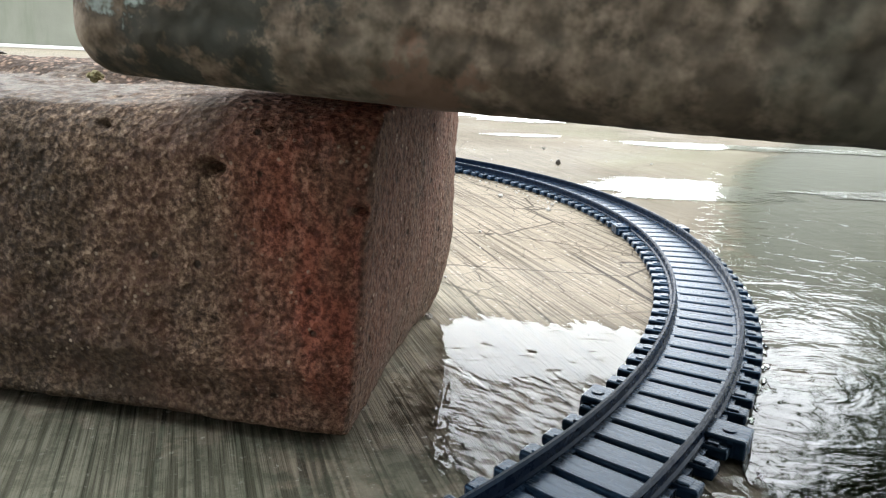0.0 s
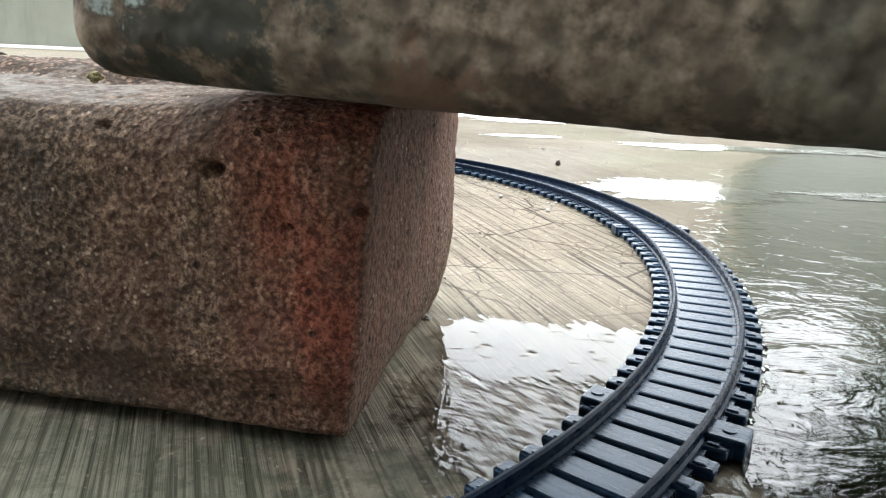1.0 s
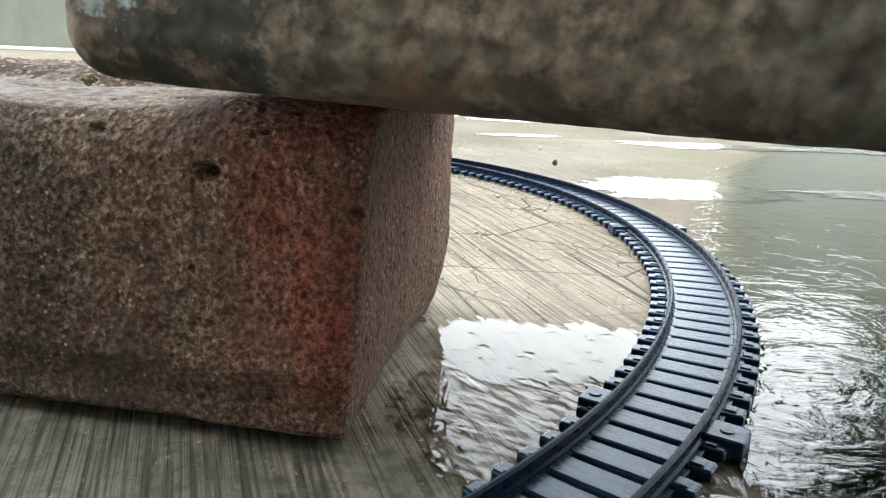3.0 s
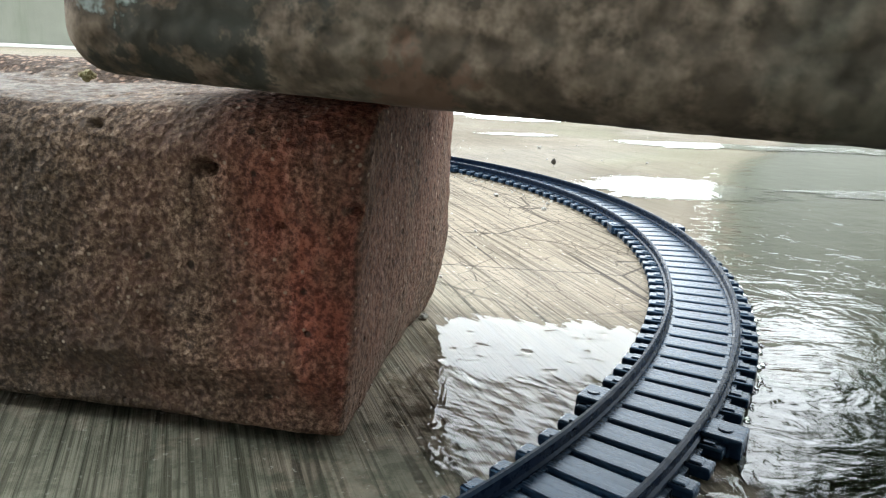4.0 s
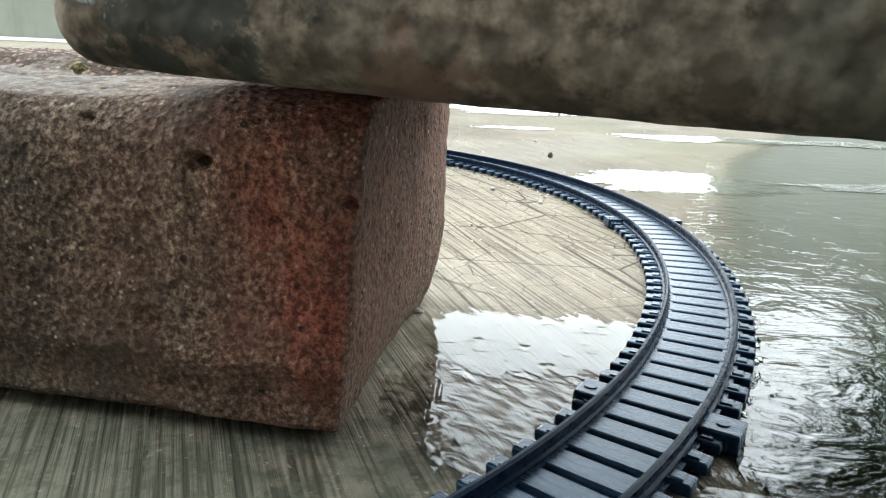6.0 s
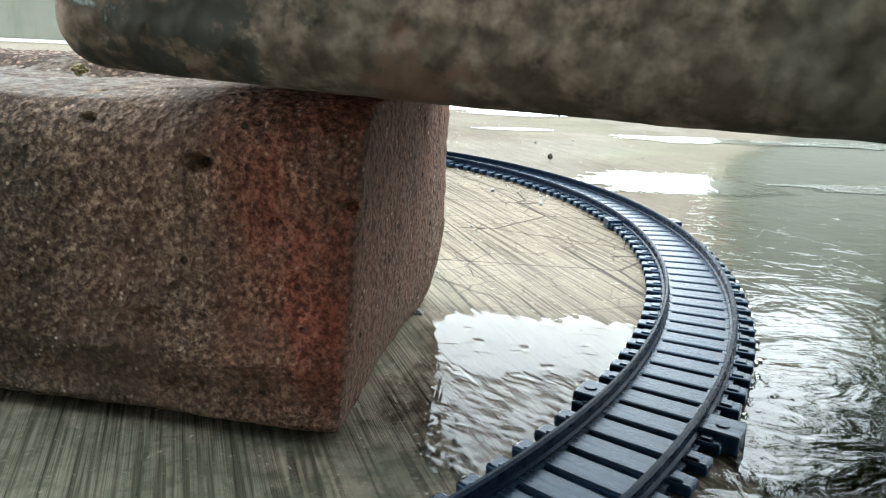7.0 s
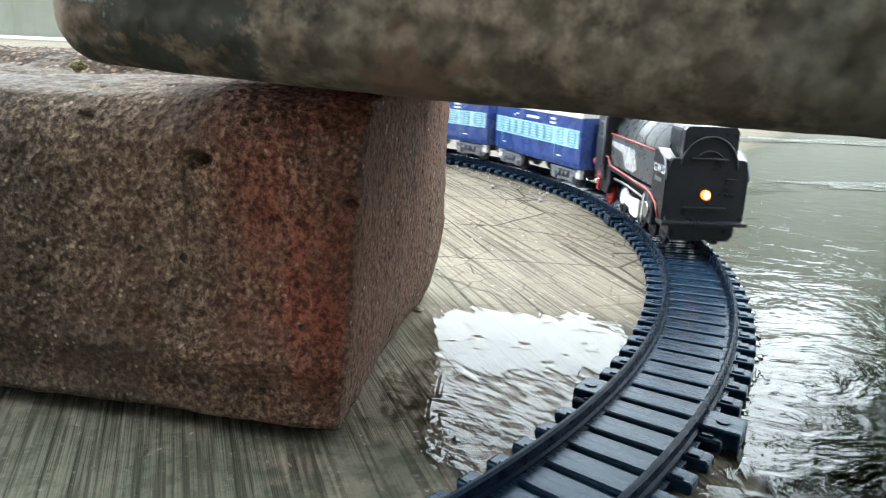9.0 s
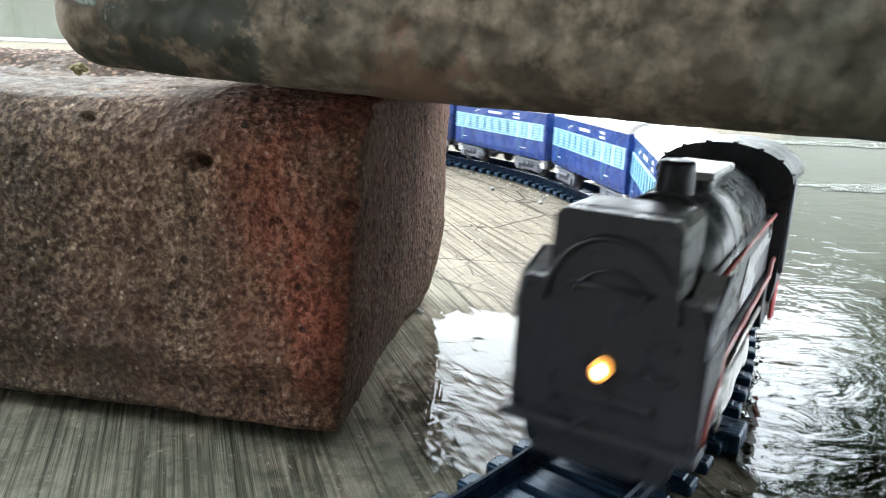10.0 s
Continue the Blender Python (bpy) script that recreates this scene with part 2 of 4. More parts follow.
    for at, size, col in patches:
        d = k.node("ShaderNodeVectorMath", Vector=k.co)
        d.operation = "DISTANCE"
        d.inputs[1].default_value = at
        edge = k.math("ADD", d.outputs["Value"], k.level(k.noise(120, 4, 0.7), 0.3, 0.7, -size * 0.8, size * 0.8))
        c = k.mix(k.level(edge, size * 0.4, size, 0.85, 0.0), c, col)
    pit = k.level(k.cells(190, vec=k.mapped((1, 1, 1), 0, (2, 7, 3))), 0.10, 0.18, 1, 0)
    pit = k.math("MULTIPLY", pit, k.level(k.noise(60), 0.5, 0.56))
    c = k.mix(k.math("MULTIPLY", pit, holes), c, (0.02, 0.014, 0.01))
    k.color(c)
    n = k.bump(gran, 0.0009 * relief, 0.8)
    n = k.bump(grain, 0.0009 * (relief if red_end else 0.2), 0.8, n)
    n = k.bump(cloud, 0.0016 * (relief if red_end else 1.4), 0.7, n)
    k.bump(pit, -0.0012 * holes, 0.8, n)
    return k.m


def plain(name, col, rough=0.4, metal=0.0, spec=0.5, wear=0.15, scale=220, bump=0.00006):
    """Moulded or painted surface with slight unevenness and dirt."""
    k = Mat(name, rough, metal, spec)
    n = k.noise(scale, 4, 0.65)
    low = tuple(c * 0.72 for c in col)
    k.color(k.mix(k.level(n, 0.35, 0.65, 0, 1), low, col) if wear else col)
    k.rough(k.level(k.noise(scale * 0.4, 3), 0.3, 0.7, max(0.03, rough - wear), rough + wear))
    if bump:
        k.bump(n, bump, 0.6)
    return k.m


def glow(name, col, strength):
    k = Mat(name)
    k.b.inputs["Base Color"].default_value = (*col, 1)
    k.b.inputs["Emission Color"].default_value = (*col, 1)
    k.b.inputs["Emission Strength"].default_value = strength
    return k.m


def render_wall(name, col, stain_tone):
    k = Mat(name, 0.9)
    c = k.ramp(k.noise(1.1, 6, 0.65), [(0.3, tuple(v * 0.8 for v in col)), (0.7, col)])
    c = k.mix(k.level(k.noise(0.6, 5, 0.7, k.mapped((3, 3, 0.5))), 0.48, 0.7, 0, 0.7), c, stain_tone)
    k.color(c)
    k.bump(k.noise(40, 4), 0.004, 0.5)
    return k.m


CONCRETE = concrete()
WATER = water("standing_water", (0.88, 0.89, 0.86), 0.42, 1.5, 0.0, 0.365)
WATER_FILM = water("thin_water_film", (0.80, 0.80, 0.76), 1.0, 1.5, 0.9)
WATER_DEEP = water("murky_water", (0.45, 0.50, 0.41), 0.62, 1.62)
WATER_EDDY = water("rippled_water", (0.40, 0.46, 0.38), 0.85, 1.62, swirl=62, fine=0.3)
WATER_RUFFLED = water("wind_ruffled_water", (0.6, 0.63, 0.55), 8.0, 1.62, swirl=60, fine=0.6)
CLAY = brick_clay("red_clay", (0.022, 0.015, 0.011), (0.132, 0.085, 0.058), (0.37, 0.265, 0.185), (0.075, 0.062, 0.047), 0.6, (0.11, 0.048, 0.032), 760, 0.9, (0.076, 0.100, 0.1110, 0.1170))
CLAY_OLD = brick_clay("weathered_clay", (0.052, 0.042, 0.030), (0.138, 0.108, 0.080), (0.22, 0.175, 0.130), (0.100, 0.088, 0.064), 0.5, (0.175, 0.112, 0.076), 230, 0.4, None,
                      (((-0.0865, -0.0525, 0.0106), 0.017, (0.030, 0.034, 0.028)), ((-0.0531, -0.050, 0.002), 0.007, (0.125, 0.078, 0.054)), ((-0.1019, -0.0500, 0.0145), 0.0060, (0.30, 0.35, 0.33))), 0.0, 0.0, 190)
BEAD = droplet()
TRACK = moulded_track()
RAIL = plain("dull_black_rail", (0.005, 0.010, 0.021), 0.28, 0, 0.035, 0.1, 900, 0.00005)
RAIL.node_tree.nodes["Principled BSDF"].inputs["Specular Tint"].default_value = (0.36, 0.68, 1.0, 1)
BLACK = plain("black_plastic", (0.019, 0.020, 0.025), 0.36, 0, 0.28, 0.1, 500)
BOILER = plain("dark_grey_plastic", (0.045, 0.05, 0.055), 0.30, 0, 0.6, 0.1, 400)
PANEL = plain("gunmetal_side_panel", (0.11, 0.11, 0.115), 0.32, 0.3, 0.5, 0.1, 300)
SILVER = plain("silver_paint", (0.62, 0.62, 0.63), 0.3, 0.3, 0.5, 0.06, 300)
RED = plain("red_plastic", (0.42, 0.03, 0.035), 0.4)
PINK = plain("faded_red_trim", (0.31, 0.060, 0.052), 0.45)
WHITE = plain("white_plastic", (0.72, 0.71, 0.69), 0.4)
TAB = plain("sky_sheen_plastic", (0.40, 0.40, 0.42), 0.4)
GREYP = plain("grey_bogie_plastic", (0.15, 0.155, 0.185), 0.45)
BLUE = plain("royal_blue_paint", (0.016, 0.048, 0.22), 0.27, 0, 0.5, 0.05, 200, 0.00002)
PALE = plain("pale_blue_paint", (0.40, 0.66, 0.78), 0.35, 0, 0.5, 0.05)
PRINT = plain("white_print", (0.75, 0.78, 0.82), 0.5, wear=0.05)
LOUVRE = plain("dark_blue_louvre", (0.17, 0.38, 0.52), 0.4, wear=0.05)
ROOF = plain("off_white_roof", (0.70, 0.68, 0.64), 0.35, 0, 0.5, 0.08)
LAMP = glow("warm_bulb", (1.0, 0.55, 0.18), 14.0)
LENS = glow("bulb_rim", (1.0, 0.42, 0.08), 0.9)
STEEL = plain("worn_steel", (0.35, 0.34, 0.33), 0.35, 0.9)
WALL = render_wall("mossy_cement_wall", (0.120, 0.124, 0.098), (0.075, 0.085, 0.058))
WALL_DARK = render_wall("dark_blocker_cement", (0.13, 0.13, 0.115), (0.08, 0.085, 0.07))
WALL_PALE = render_wall("limewashed_wall", (0.46, 0.475, 0.42), (0.28, 0.31, 0.25))
GLARE_STRIP = render_wall("pale_floor_glare", (0.5, 0.5, 0.47), (0.4, 0.4, 0.37))
BARK = plain("bark", (0.07, 0.05, 0.035), 0.9, wear=0.05, scale=30, bump=0.01)
LEAF = plain("leaf", (0.045, 0.085, 0.025), 0.5, wear=0.1, scale=6, bump=0)
GRIT = plain("pale_grit", (0.40, 0.39, 0.36), 0.8)
DIRT = plain("dark_crumb", (0.035, 0.028, 0.02), 0.8)
MOSS = plain("dry_moss", (0.20, 0.18, 0.09), 0.95, wear=0.05, scale=900)


# ---- building helpers ----
def part(name, bm, material, parent=None, label=""):
    me = bpy.data.meshes.new(name)
    bm.normal_update()
    bm.to_mesh(me)
    bm.free()
    me.materials.append(material)
    ob = new(name, me)
    if parent:
        ob.parent = parent
    if label:
        ob["label"] = label
    return ob


def box(x0, x1, y0, y1, z0, z1, bevel=0.0, seg=2, bm=None):
    b = bmesh.new()
    bmesh.ops.create_cube(b, size=1.0)
    for v in b.verts:
        v.co = Vector(((x0 + x1) / 2 + v.co.x * (x1 - x0), (y0 + y1) / 2 + v.co.y * (y1 - y0), (z0 + z1) / 2 + v.co.z * (z1 - z0)))
    if bevel:
        bmesh.ops.bevel(b, geom=b.edges[:], offset=bevel, segments=seg, profile=0.5, affect="EDGES")
    return joined(bm, b)


def joined(bm, b):
    if bm is None:
        return b
    me = bpy.data.meshes.new("tmp")
    b.to_mesh(me)
    b.free()
    bm.from_mesh(me)
    bpy.data.meshes.remove(me)
    return bm


def rod(p, q, r0, r1=None, seg=16, bm=None, bevel=0.0):
    """A round bar from p to q."""
    p, q = Vector(p), Vector(q)
    b = bmesh.new()
    bmesh.ops.create_cone(b, cap_ends=True, segments=seg, radius1=r0, radius2=r0 if r1 is None else r1, depth=(q - p).length)
    if bevel:
        rim = [e for e in b.edges if abs(e.verts[0].co.z - e.verts[1].co.z) < 1e-9 and len(e.link_faces) == 2]
        bmesh.ops.bevel(b, geom=rim, offset=bevel, segments=2, profile=0.5, affect="EDGES")
    m = Matrix.Translation((p + q) / 2) @ (q - p).to_track_quat("Z", "Y").to_matrix().to_4x4()
    bmesh.ops.transform(b, matrix=m, verts=b.verts)
    for f in b.faces:
        f.smooth = len(f.verts) == 4
    return joined(bm, b)


def prism(points, x0, x1, axis="x", bm=None, bevel=0.0):
    """An outline pulled along an axis: (y, z) along x, or (x, z) along y."""
    b = bmesh.new()
    place = (lambda a, c, d: (d, a, c)) if axis == "x" else (lambda a, c, d: (a, d, c)) if axis == "y" else (lambda a, c, d: (a, c, d))
    lo = [b.verts.new(place(a, c, x0)) for a, c in points]
    hi = [b.verts.new(place(a, c, x1)) for a, c in points]
    n = len(points)
    b.faces.new(lo[::-1])
    b.faces.new(hi)
    for i in range(n):
        b.faces.new((lo[i], lo[(i + 1) % n], hi[(i + 1) % n], hi[i]))
    bmesh.ops.recalc_face_normals(b, faces=b.faces)
    if bevel:
        bmesh.ops.bevel(b, geom=b.edges[:], offset=bevel, segments=2, profile=0.5, affect="EDGES")
    return joined(bm, b)


def tube(points, r, seg=8, bm=None):
    """A bent round bar through points."""
    b = bmesh.new()
    pts = [Vector(p) for p in points]
    rings = []
    for i, p in enumerate(pts):
        d = (pts[min(i + 1, len(pts) - 1)] - pts[max(i - 1, 0)]).normalized()
        side = d.orthogonal().normalized() if i == 0 else (side - d * side.dot(d)).normalized()
        up = d.cross(side)
        rings.append([b.verts.new(p + (side * math.cos(2 * math.pi * k / seg) + up * math.sin(2 * math.pi * k / seg)) * r) for k in range(seg)])
    for p, q in zip(rings, rings[1:]):
        for k in range(seg):
            b.faces.new((p[k], p[(k + 1) % seg], q[(k + 1) % seg], q[k])).smooth = True
    b.faces.new(rings[0][::-1])
    b.faces.new(rings[-1])
    bmesh.ops.recalc_face_normals(b, faces=b.faces)
    return joined(bm, b)


def turned_about(bm, m):
    bmesh.ops.transform(bm, matrix=m, verts=bm.verts)
    return bm


def thing(name, label, category, group="", m=None, kind=""):
    ob = new(name)
    ob.empty_display_size = 0.01
    tagged(ob, label, category, group, kind)
    if m is not None:
        ob.matrix_basis = m
    return ob


# ---- floor, water, walls ----
floor_bm = bmesh.new()
bmesh.ops.create_grid(floor_bm, x_segments=8, y_segments=8, size=150)
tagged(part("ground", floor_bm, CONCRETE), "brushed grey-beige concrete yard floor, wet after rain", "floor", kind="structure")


def puddle(x, y, rx, ry, turn, seed, label, ragged=0.25, material=None, z=0.0006):
    """A shallow sheet of water with an uneven edge."""
    bm = bmesh.new()
    n = 360
    rim = []
    for i in range(n):
        a = 2 * math.pi * i / n
        q = Vector((math.cos(a) * 1.6, math.sin(a) * 1.6, seed * 3.7))
        k = 1 + ragged * noise.noise(q) + ragged * 0.5 * noise.noise(q * 3.1) + ragged * 0.25 * noise.noise(q * 8)
        rim.append(bm.verts.new((math.cos(a) * rx * k, math.sin(a) * ry * k, 0)))
    # an inner ring where the water has its full depth
    rim_width = min(0.35, 0.05 / min(rx, ry)) if min(rx, ry) > 0.1 else 0.35
    inner = [bm.verts.new(v.co * (1 - rim_width)) for v in rim]
    mid = bm.verts.new((0, 0, 0))
    for i in range(n):
        j = (i + 1) % n
        bm.faces.new((rim[i], rim[j], inner[j], inner[i]))
        bm.faces.new((mid, inner[i], inner[j]))
    bm.verts.index_update()
    edge = {v.index for v in rim}
    ob = part("water", bm, material or WATER)
    depth = ob.data.attributes.new("depth", "FLOAT", "POINT")
    depth.data.foreach_set("value", [0.0 if i in edge else 1.0 for i in range(len(ob.data.vertices))])
    ob.matrix_basis = pose(x, y, z, 0, 0, turn)
    return tagged(ob, label, "puddle", kind="structure")


puddle(0.026, 0.1925, 0.040, 0.030, 6, 3, "shallow rain puddle on concrete inside the curved track", 0.3)
puddle(0.014, 0.158, 0.027, 0.040, -24, 9, "thin broken film of rainwater beside the brick", 0.35, WATER_FILM, 0.0003)
puddle(0.144, 0.487, 0.080, 0.044, 5, 5, "bright rain puddle on concrete beyond the track", 0.45, None, 0.0007)
puddle(0.992, 0.047, 1.54, 0.93, 68, 6, "wide sheet of rainwater lying beside the track", 0.03, WATER_DEEP, 0.0005)
puddle(0.096, 0.135, 0.040, 0.052, -30, 14, "rippling rainwater at the outside of the track", 0.35, WATER_EDDY, 0.0008)
puddle(0.312, 0.500, 0.090, 0.024, 4, 15, "wind-ruffled streak on the sheet of rainwater", 0.4, WATER_RUFFLED, 0.0008)
puddle(0.42, 0.80, 0.16, 0.030, 2, 16, "wind-ruffled streak on the sheet of rainwater", 0.45, WATER_RUFFLED, 0.0009)
puddle(0.075, 0.83, 0.045, 0.020, 10, 8, "small rain puddle on concrete", 0.5, None, 0.0009)
puddle(0.262, 0.790, 0.098, 0.036, 0, 10, "small rain puddle on concrete", 0.5, None, 0.0010)
puddle(0.25, 1.32, 0.75, 0.30, 2, 11, "long rain puddle across the far floor", 0.5, None, 0.0011)


def wall(name, x0, x1, y0, y1, h, material, label):
    return tagged(part(name, box(x0, x1, y0, y1, 0, h, 0.01), material), label, "wall", kind="structure")


wall("wall_north", -16, -3.2, 12.0, 12.25, 2.6, WALL, "old cement yard wall with green moss stains")
wall("wall_east", 2.1, 9.0, 5.6, 5.85, 1.75, WALL_PALE, "stained pale limewashed boundary wall")
# unseen wall and slab behind the camera, added to cut light from the south
wall("blocker_south", -6.0, 6.0, -2.6, -2.4, 2.75, WALL_DARK, "plain grey unseen wall that blocks light from behind")
tagged(part("ceiling", box(-6.0, 6.0, -2.6, -1.3, 2.75, 2.9, 0.01), WALL_DARK), "plain grey unseen slab that blocks overhead light", "ceiling", kind="structure")
# raised pale strip, added to stand in for glare off the far floor
tagged(part("ledge", box(-16, -3.2, 11.2, 11.98, 0, 0.05, 0.01), GLARE_STRIP), "raised pale strip standing for floor glare at the foot of the yard wall", "ledge", kind="structure")


# ---- bricks ----
def brick_mesh(name, length, width, height, material, seed, radius=0.008, chamfer=0.0, step=0.0011, amp=1.0, pits=(), lip=0.0, rise=0.0, slope=0.0, skew=0.0, foot=0.0):
    """A hand-moulded brick: rounded box, uneven faces, grainy skin. Origin at the middle of its base."""
    half = np.array((length, width, height)) / 2
    index, verts, faces = {}, [], []

    def vertex(p):
        key = tuple(np.round(p / 1e-6).astype(int))
        if key not in index:
            index[key] = len(verts)
            verts.append(p)
        return index[key]

    for ax in range(3):
        u, v = (ax + 1) % 3, (ax + 2) % 3
        nu, nv = max(2, int(2 * half[u] / step)), max(2, int(2 * half[v] / step))
        gu, gv = np.linspace(-half[u], half[u], nu + 1), np.linspace(-half[v], half[v], nv + 1)
        for side in (-1, 1):
            ids = np.empty((nu + 1, nv + 1), int)
            for i in range(nu + 1):
                for j in range(nv + 1):
                    p = np.empty(3)
                    p[ax], p[u], p[v] = side * half[ax], gu[i], gv[j]
                    ids[i, j] = vertex(p)
            for i in range(nu):
                for j in range(nv):
                    q = (ids[i, j], ids[i + 1, j], ids[i + 1, j + 1], ids[i, j + 1])
                    faces.append(q if side > 0 else q[::-1])
    p = np.array(verts)
    inner = np.clip(p, -(half - radius), half - radius)
    out = p - inner
    out /= np.linalg.norm(out, axis=1)[:, None]
    p = inner + out * radius
    off = Vector((seed * 5.1, seed * 2.3, seed * 7.7))
    push = np.empty(len(p))
    for i, co in enumerate(p):
        c = Vector(co) + off
        d = 0.0014 * noise.noise(c * 22) + 0.0007 * noise.noise(c * 70) + 0.00045 * noise.noise(c * 210) + 0.00028 * noise.noise(c * 520)
        hole = noise.noise(c * 95 + Vector((9, 9, 9)))
        d -= 0.0012 * max(0.0, hole - 0.55) / 0.3
        push[i] = d * amp
    p = p + out * push[:, None]
    if chamfer:
        near = np.clip(1 - (p[:, 1] + half[1]) / 0.034, 0, 1) ** 1.2
        top = np.clip((p[:, 2] / half[2] - 0.2) / 0.8, 0, 1)
        p[:, 2] -= chamfer * near * top
    if chamfer:
        # shallow step up to the back rim of the worn top
        p[:, 2] += 0.0017 * np.clip((p[:, 1] + 0.010 + 0.004 * np.sin(p[:, 0] * 70)) / 0.004, 0, 1) * top
        p[:, 2] -= 0.0017 * np.clip((-0.009 - p[:, 1] - 0.004 * np.sin(p[:, 0] * 70)) / 0.004, 0, 1) * top * np.clip((0.08 - p[:, 0]) / 0.04, 0, 1)
    if rise:
        p[:, 2] += rise * np.clip((p[:, 0] + 0.0557) / 0.058, 0, 3) ** 1.2
    if lip:
        under = np.clip((0.018 - (p[:, 2] + half[2])) / 0.008, 0, 1)
        p[:, 1] += lip * under * (p[:, 1] < 0)
        p[:, 1] += 0.0095 * np.clip((0.0048 - (p[:, 2] + half[2])) / 0.0048, 0, 1) ** 1.4 * (p[:, 1] < -half[1] + 0.016)
    if foot:
        # the end leans in towards its worn foot, and the upper front edge is rubbed round
        high = p[:, 2] + half[2]
        end = np.clip((p[:, 0] - half[0] + 0.03) / 0.03, 0, 1)
        p[:, 0] -= foot * np.clip(1 - high / 0.04, 0, 1) ** 2.2 * end * (0.35 + 0.65 * np.clip((p[:, 1] + half[1]) / 0.05, 0, 1))
        round_off = np.clip((p[:, 0] - half[0] + 0.008) / 0.008, 0, 1) ** 2
        p[:, 1] += 0.0034 * round_off * np.clip((-half[1] + 0.008 - p[:, 1]) / 0.008, 0, 1)
        face = np.clip((-half[1] + 0.014 - p[:, 1]) / 0.012, 0, 1)
        p[:, 1] += 0.0105 * np.clip((high - 0.0590) / 0.012, 0, 1) ** 2 * face * np.clip((p[:, 0] + 0.005) / 0.05, 0, 1)
    for x, z, r, deep in pits:
        q = np.hypot((p[:, 0] - x) / 1.5, p[:, 2] + half[2] - z) / r
        p[:, 1] += deep * np.exp(-q ** 2) * (p[:, 1] < -half[1] + 0.006)
    p[:, 2] -= slope * (p[:, 0] / half[0] + 1) / 2 * np.clip((p[:, 2] / half[2] + 1) / 2, 0, 1)
    p[:, 0] += skew * np.clip(0.5 - p[:, 1] / (2 * half[1]), 0, 1) * (p[:, 0] > 0) * np.clip(p[:, 0] / half[0], 0, 1) * (0.08 + 0.85 * np.clip(0.5 + p[:, 2] / (2 * half[2]), 0, 1))
    p[:, 2] += half[2]
    if not rise:
        p[:, 2] = np.maximum(p[:, 2], 0.0)
    me = bpy.data.meshes.new(name)
    me.from_pydata(p.tolist(), [], faces)
    me.materials.append(material)
    me.polygons.foreach_set("use_smooth", [True] * len(faces))
    me.update()
    return new(name, me)


def corner_pose(x, y, z, turn, dx, dy, rx=0, ry=0):
    """Pose for a brick whose front corner stands at (x, y); dx, dy lead from that corner to its middle."""
    a = radians(turn)
    return pose(x + dx * math.cos(a) - dy * math.sin(a), y + dx * math.sin(a) + dy * math.cos(a), z, rx, ry, turn)


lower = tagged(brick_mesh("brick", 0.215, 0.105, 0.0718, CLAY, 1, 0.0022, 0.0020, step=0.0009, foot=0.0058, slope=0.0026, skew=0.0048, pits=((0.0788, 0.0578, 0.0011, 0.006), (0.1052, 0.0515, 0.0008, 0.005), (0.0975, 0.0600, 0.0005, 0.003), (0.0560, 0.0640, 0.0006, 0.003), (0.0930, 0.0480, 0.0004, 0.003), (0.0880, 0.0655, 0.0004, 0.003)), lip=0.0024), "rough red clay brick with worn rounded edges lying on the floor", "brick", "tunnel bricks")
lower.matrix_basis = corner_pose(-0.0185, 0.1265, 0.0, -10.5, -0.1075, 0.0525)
upper = tagged(brick_mesh("brick", 0.225, 0.105, 0.066, CLAY_OLD, 4, 0.0078, 0.0, 0.0011, 0.25, rise=0.00176), "weathered brown brick with moss stains laid across as a tunnel roof", "brick", "tunnel bricks")
upper.matrix_basis = corner_pose(-0.0625, 0.1131, 0.0676 - 0.00065, -16.0, 0.1125, 0.0525, 0, 3.0)


# ---- track ----
CX, CY, R, GAUGE = -0.22186, 0.31571, 0.31757, 0.020
RAIL_TOP = 0.007
TIE_TOP = 0.0034


def ring_part(name, profile, a0, a1, parent, steps, r=R):
    """A profile of (offset from the middle line, z) swept along the curve, in the section's own space."""
    bm = bmesh.new()
    rows = []
    for i in range(steps + 1):
        a = a0 + (a1 - a0) * i / steps
        rows.append([bm.verts.new(((r + o) * math.cos(a), (r + o) * math.sin(a), z)) for o, z in profile])
    n = len(profile)
    for p, q in zip(rows, rows[1:]):
        for i in range(n):
            bm.faces.new((p[i], p[(i + 1) % n], q[(i + 1) % n], q[i]))
    bm.faces.new(rows[0][::-1])
    bm.faces.new(rows[-1])
    bmesh.ops.recalc_face_normals(bm, faces=bm.faces)
    return part(name, bm, RAIL if name == "rail" else TRACK, parent)


def rail_profile(o):
    h, z = RAIL_TOP, TIE_TOP - 0.0006
    return [(o - 0.0011, z), (o + 0.0011, z), (o + 0.0011, z + 0.0008), (o + 0.0005, z + 0.0012), (o + 0.0005, h - 0.0012), (o + 0.0007, h - 0.0010), (o + 0.0007, h - 0.0006), (o + 0.0003, h),
            (o - 0.0003, h), (o - 0.0007, h - 0.0006), (o - 0.0007, h - 0.0010), (o - 0.0005, h - 0.0012), (o - 0.0005, z + 0.0012), (o - 0.0011, z + 0.0008)]


SPAN, TIES = radians(37.5), 23
PITCH = SPAN / TIES


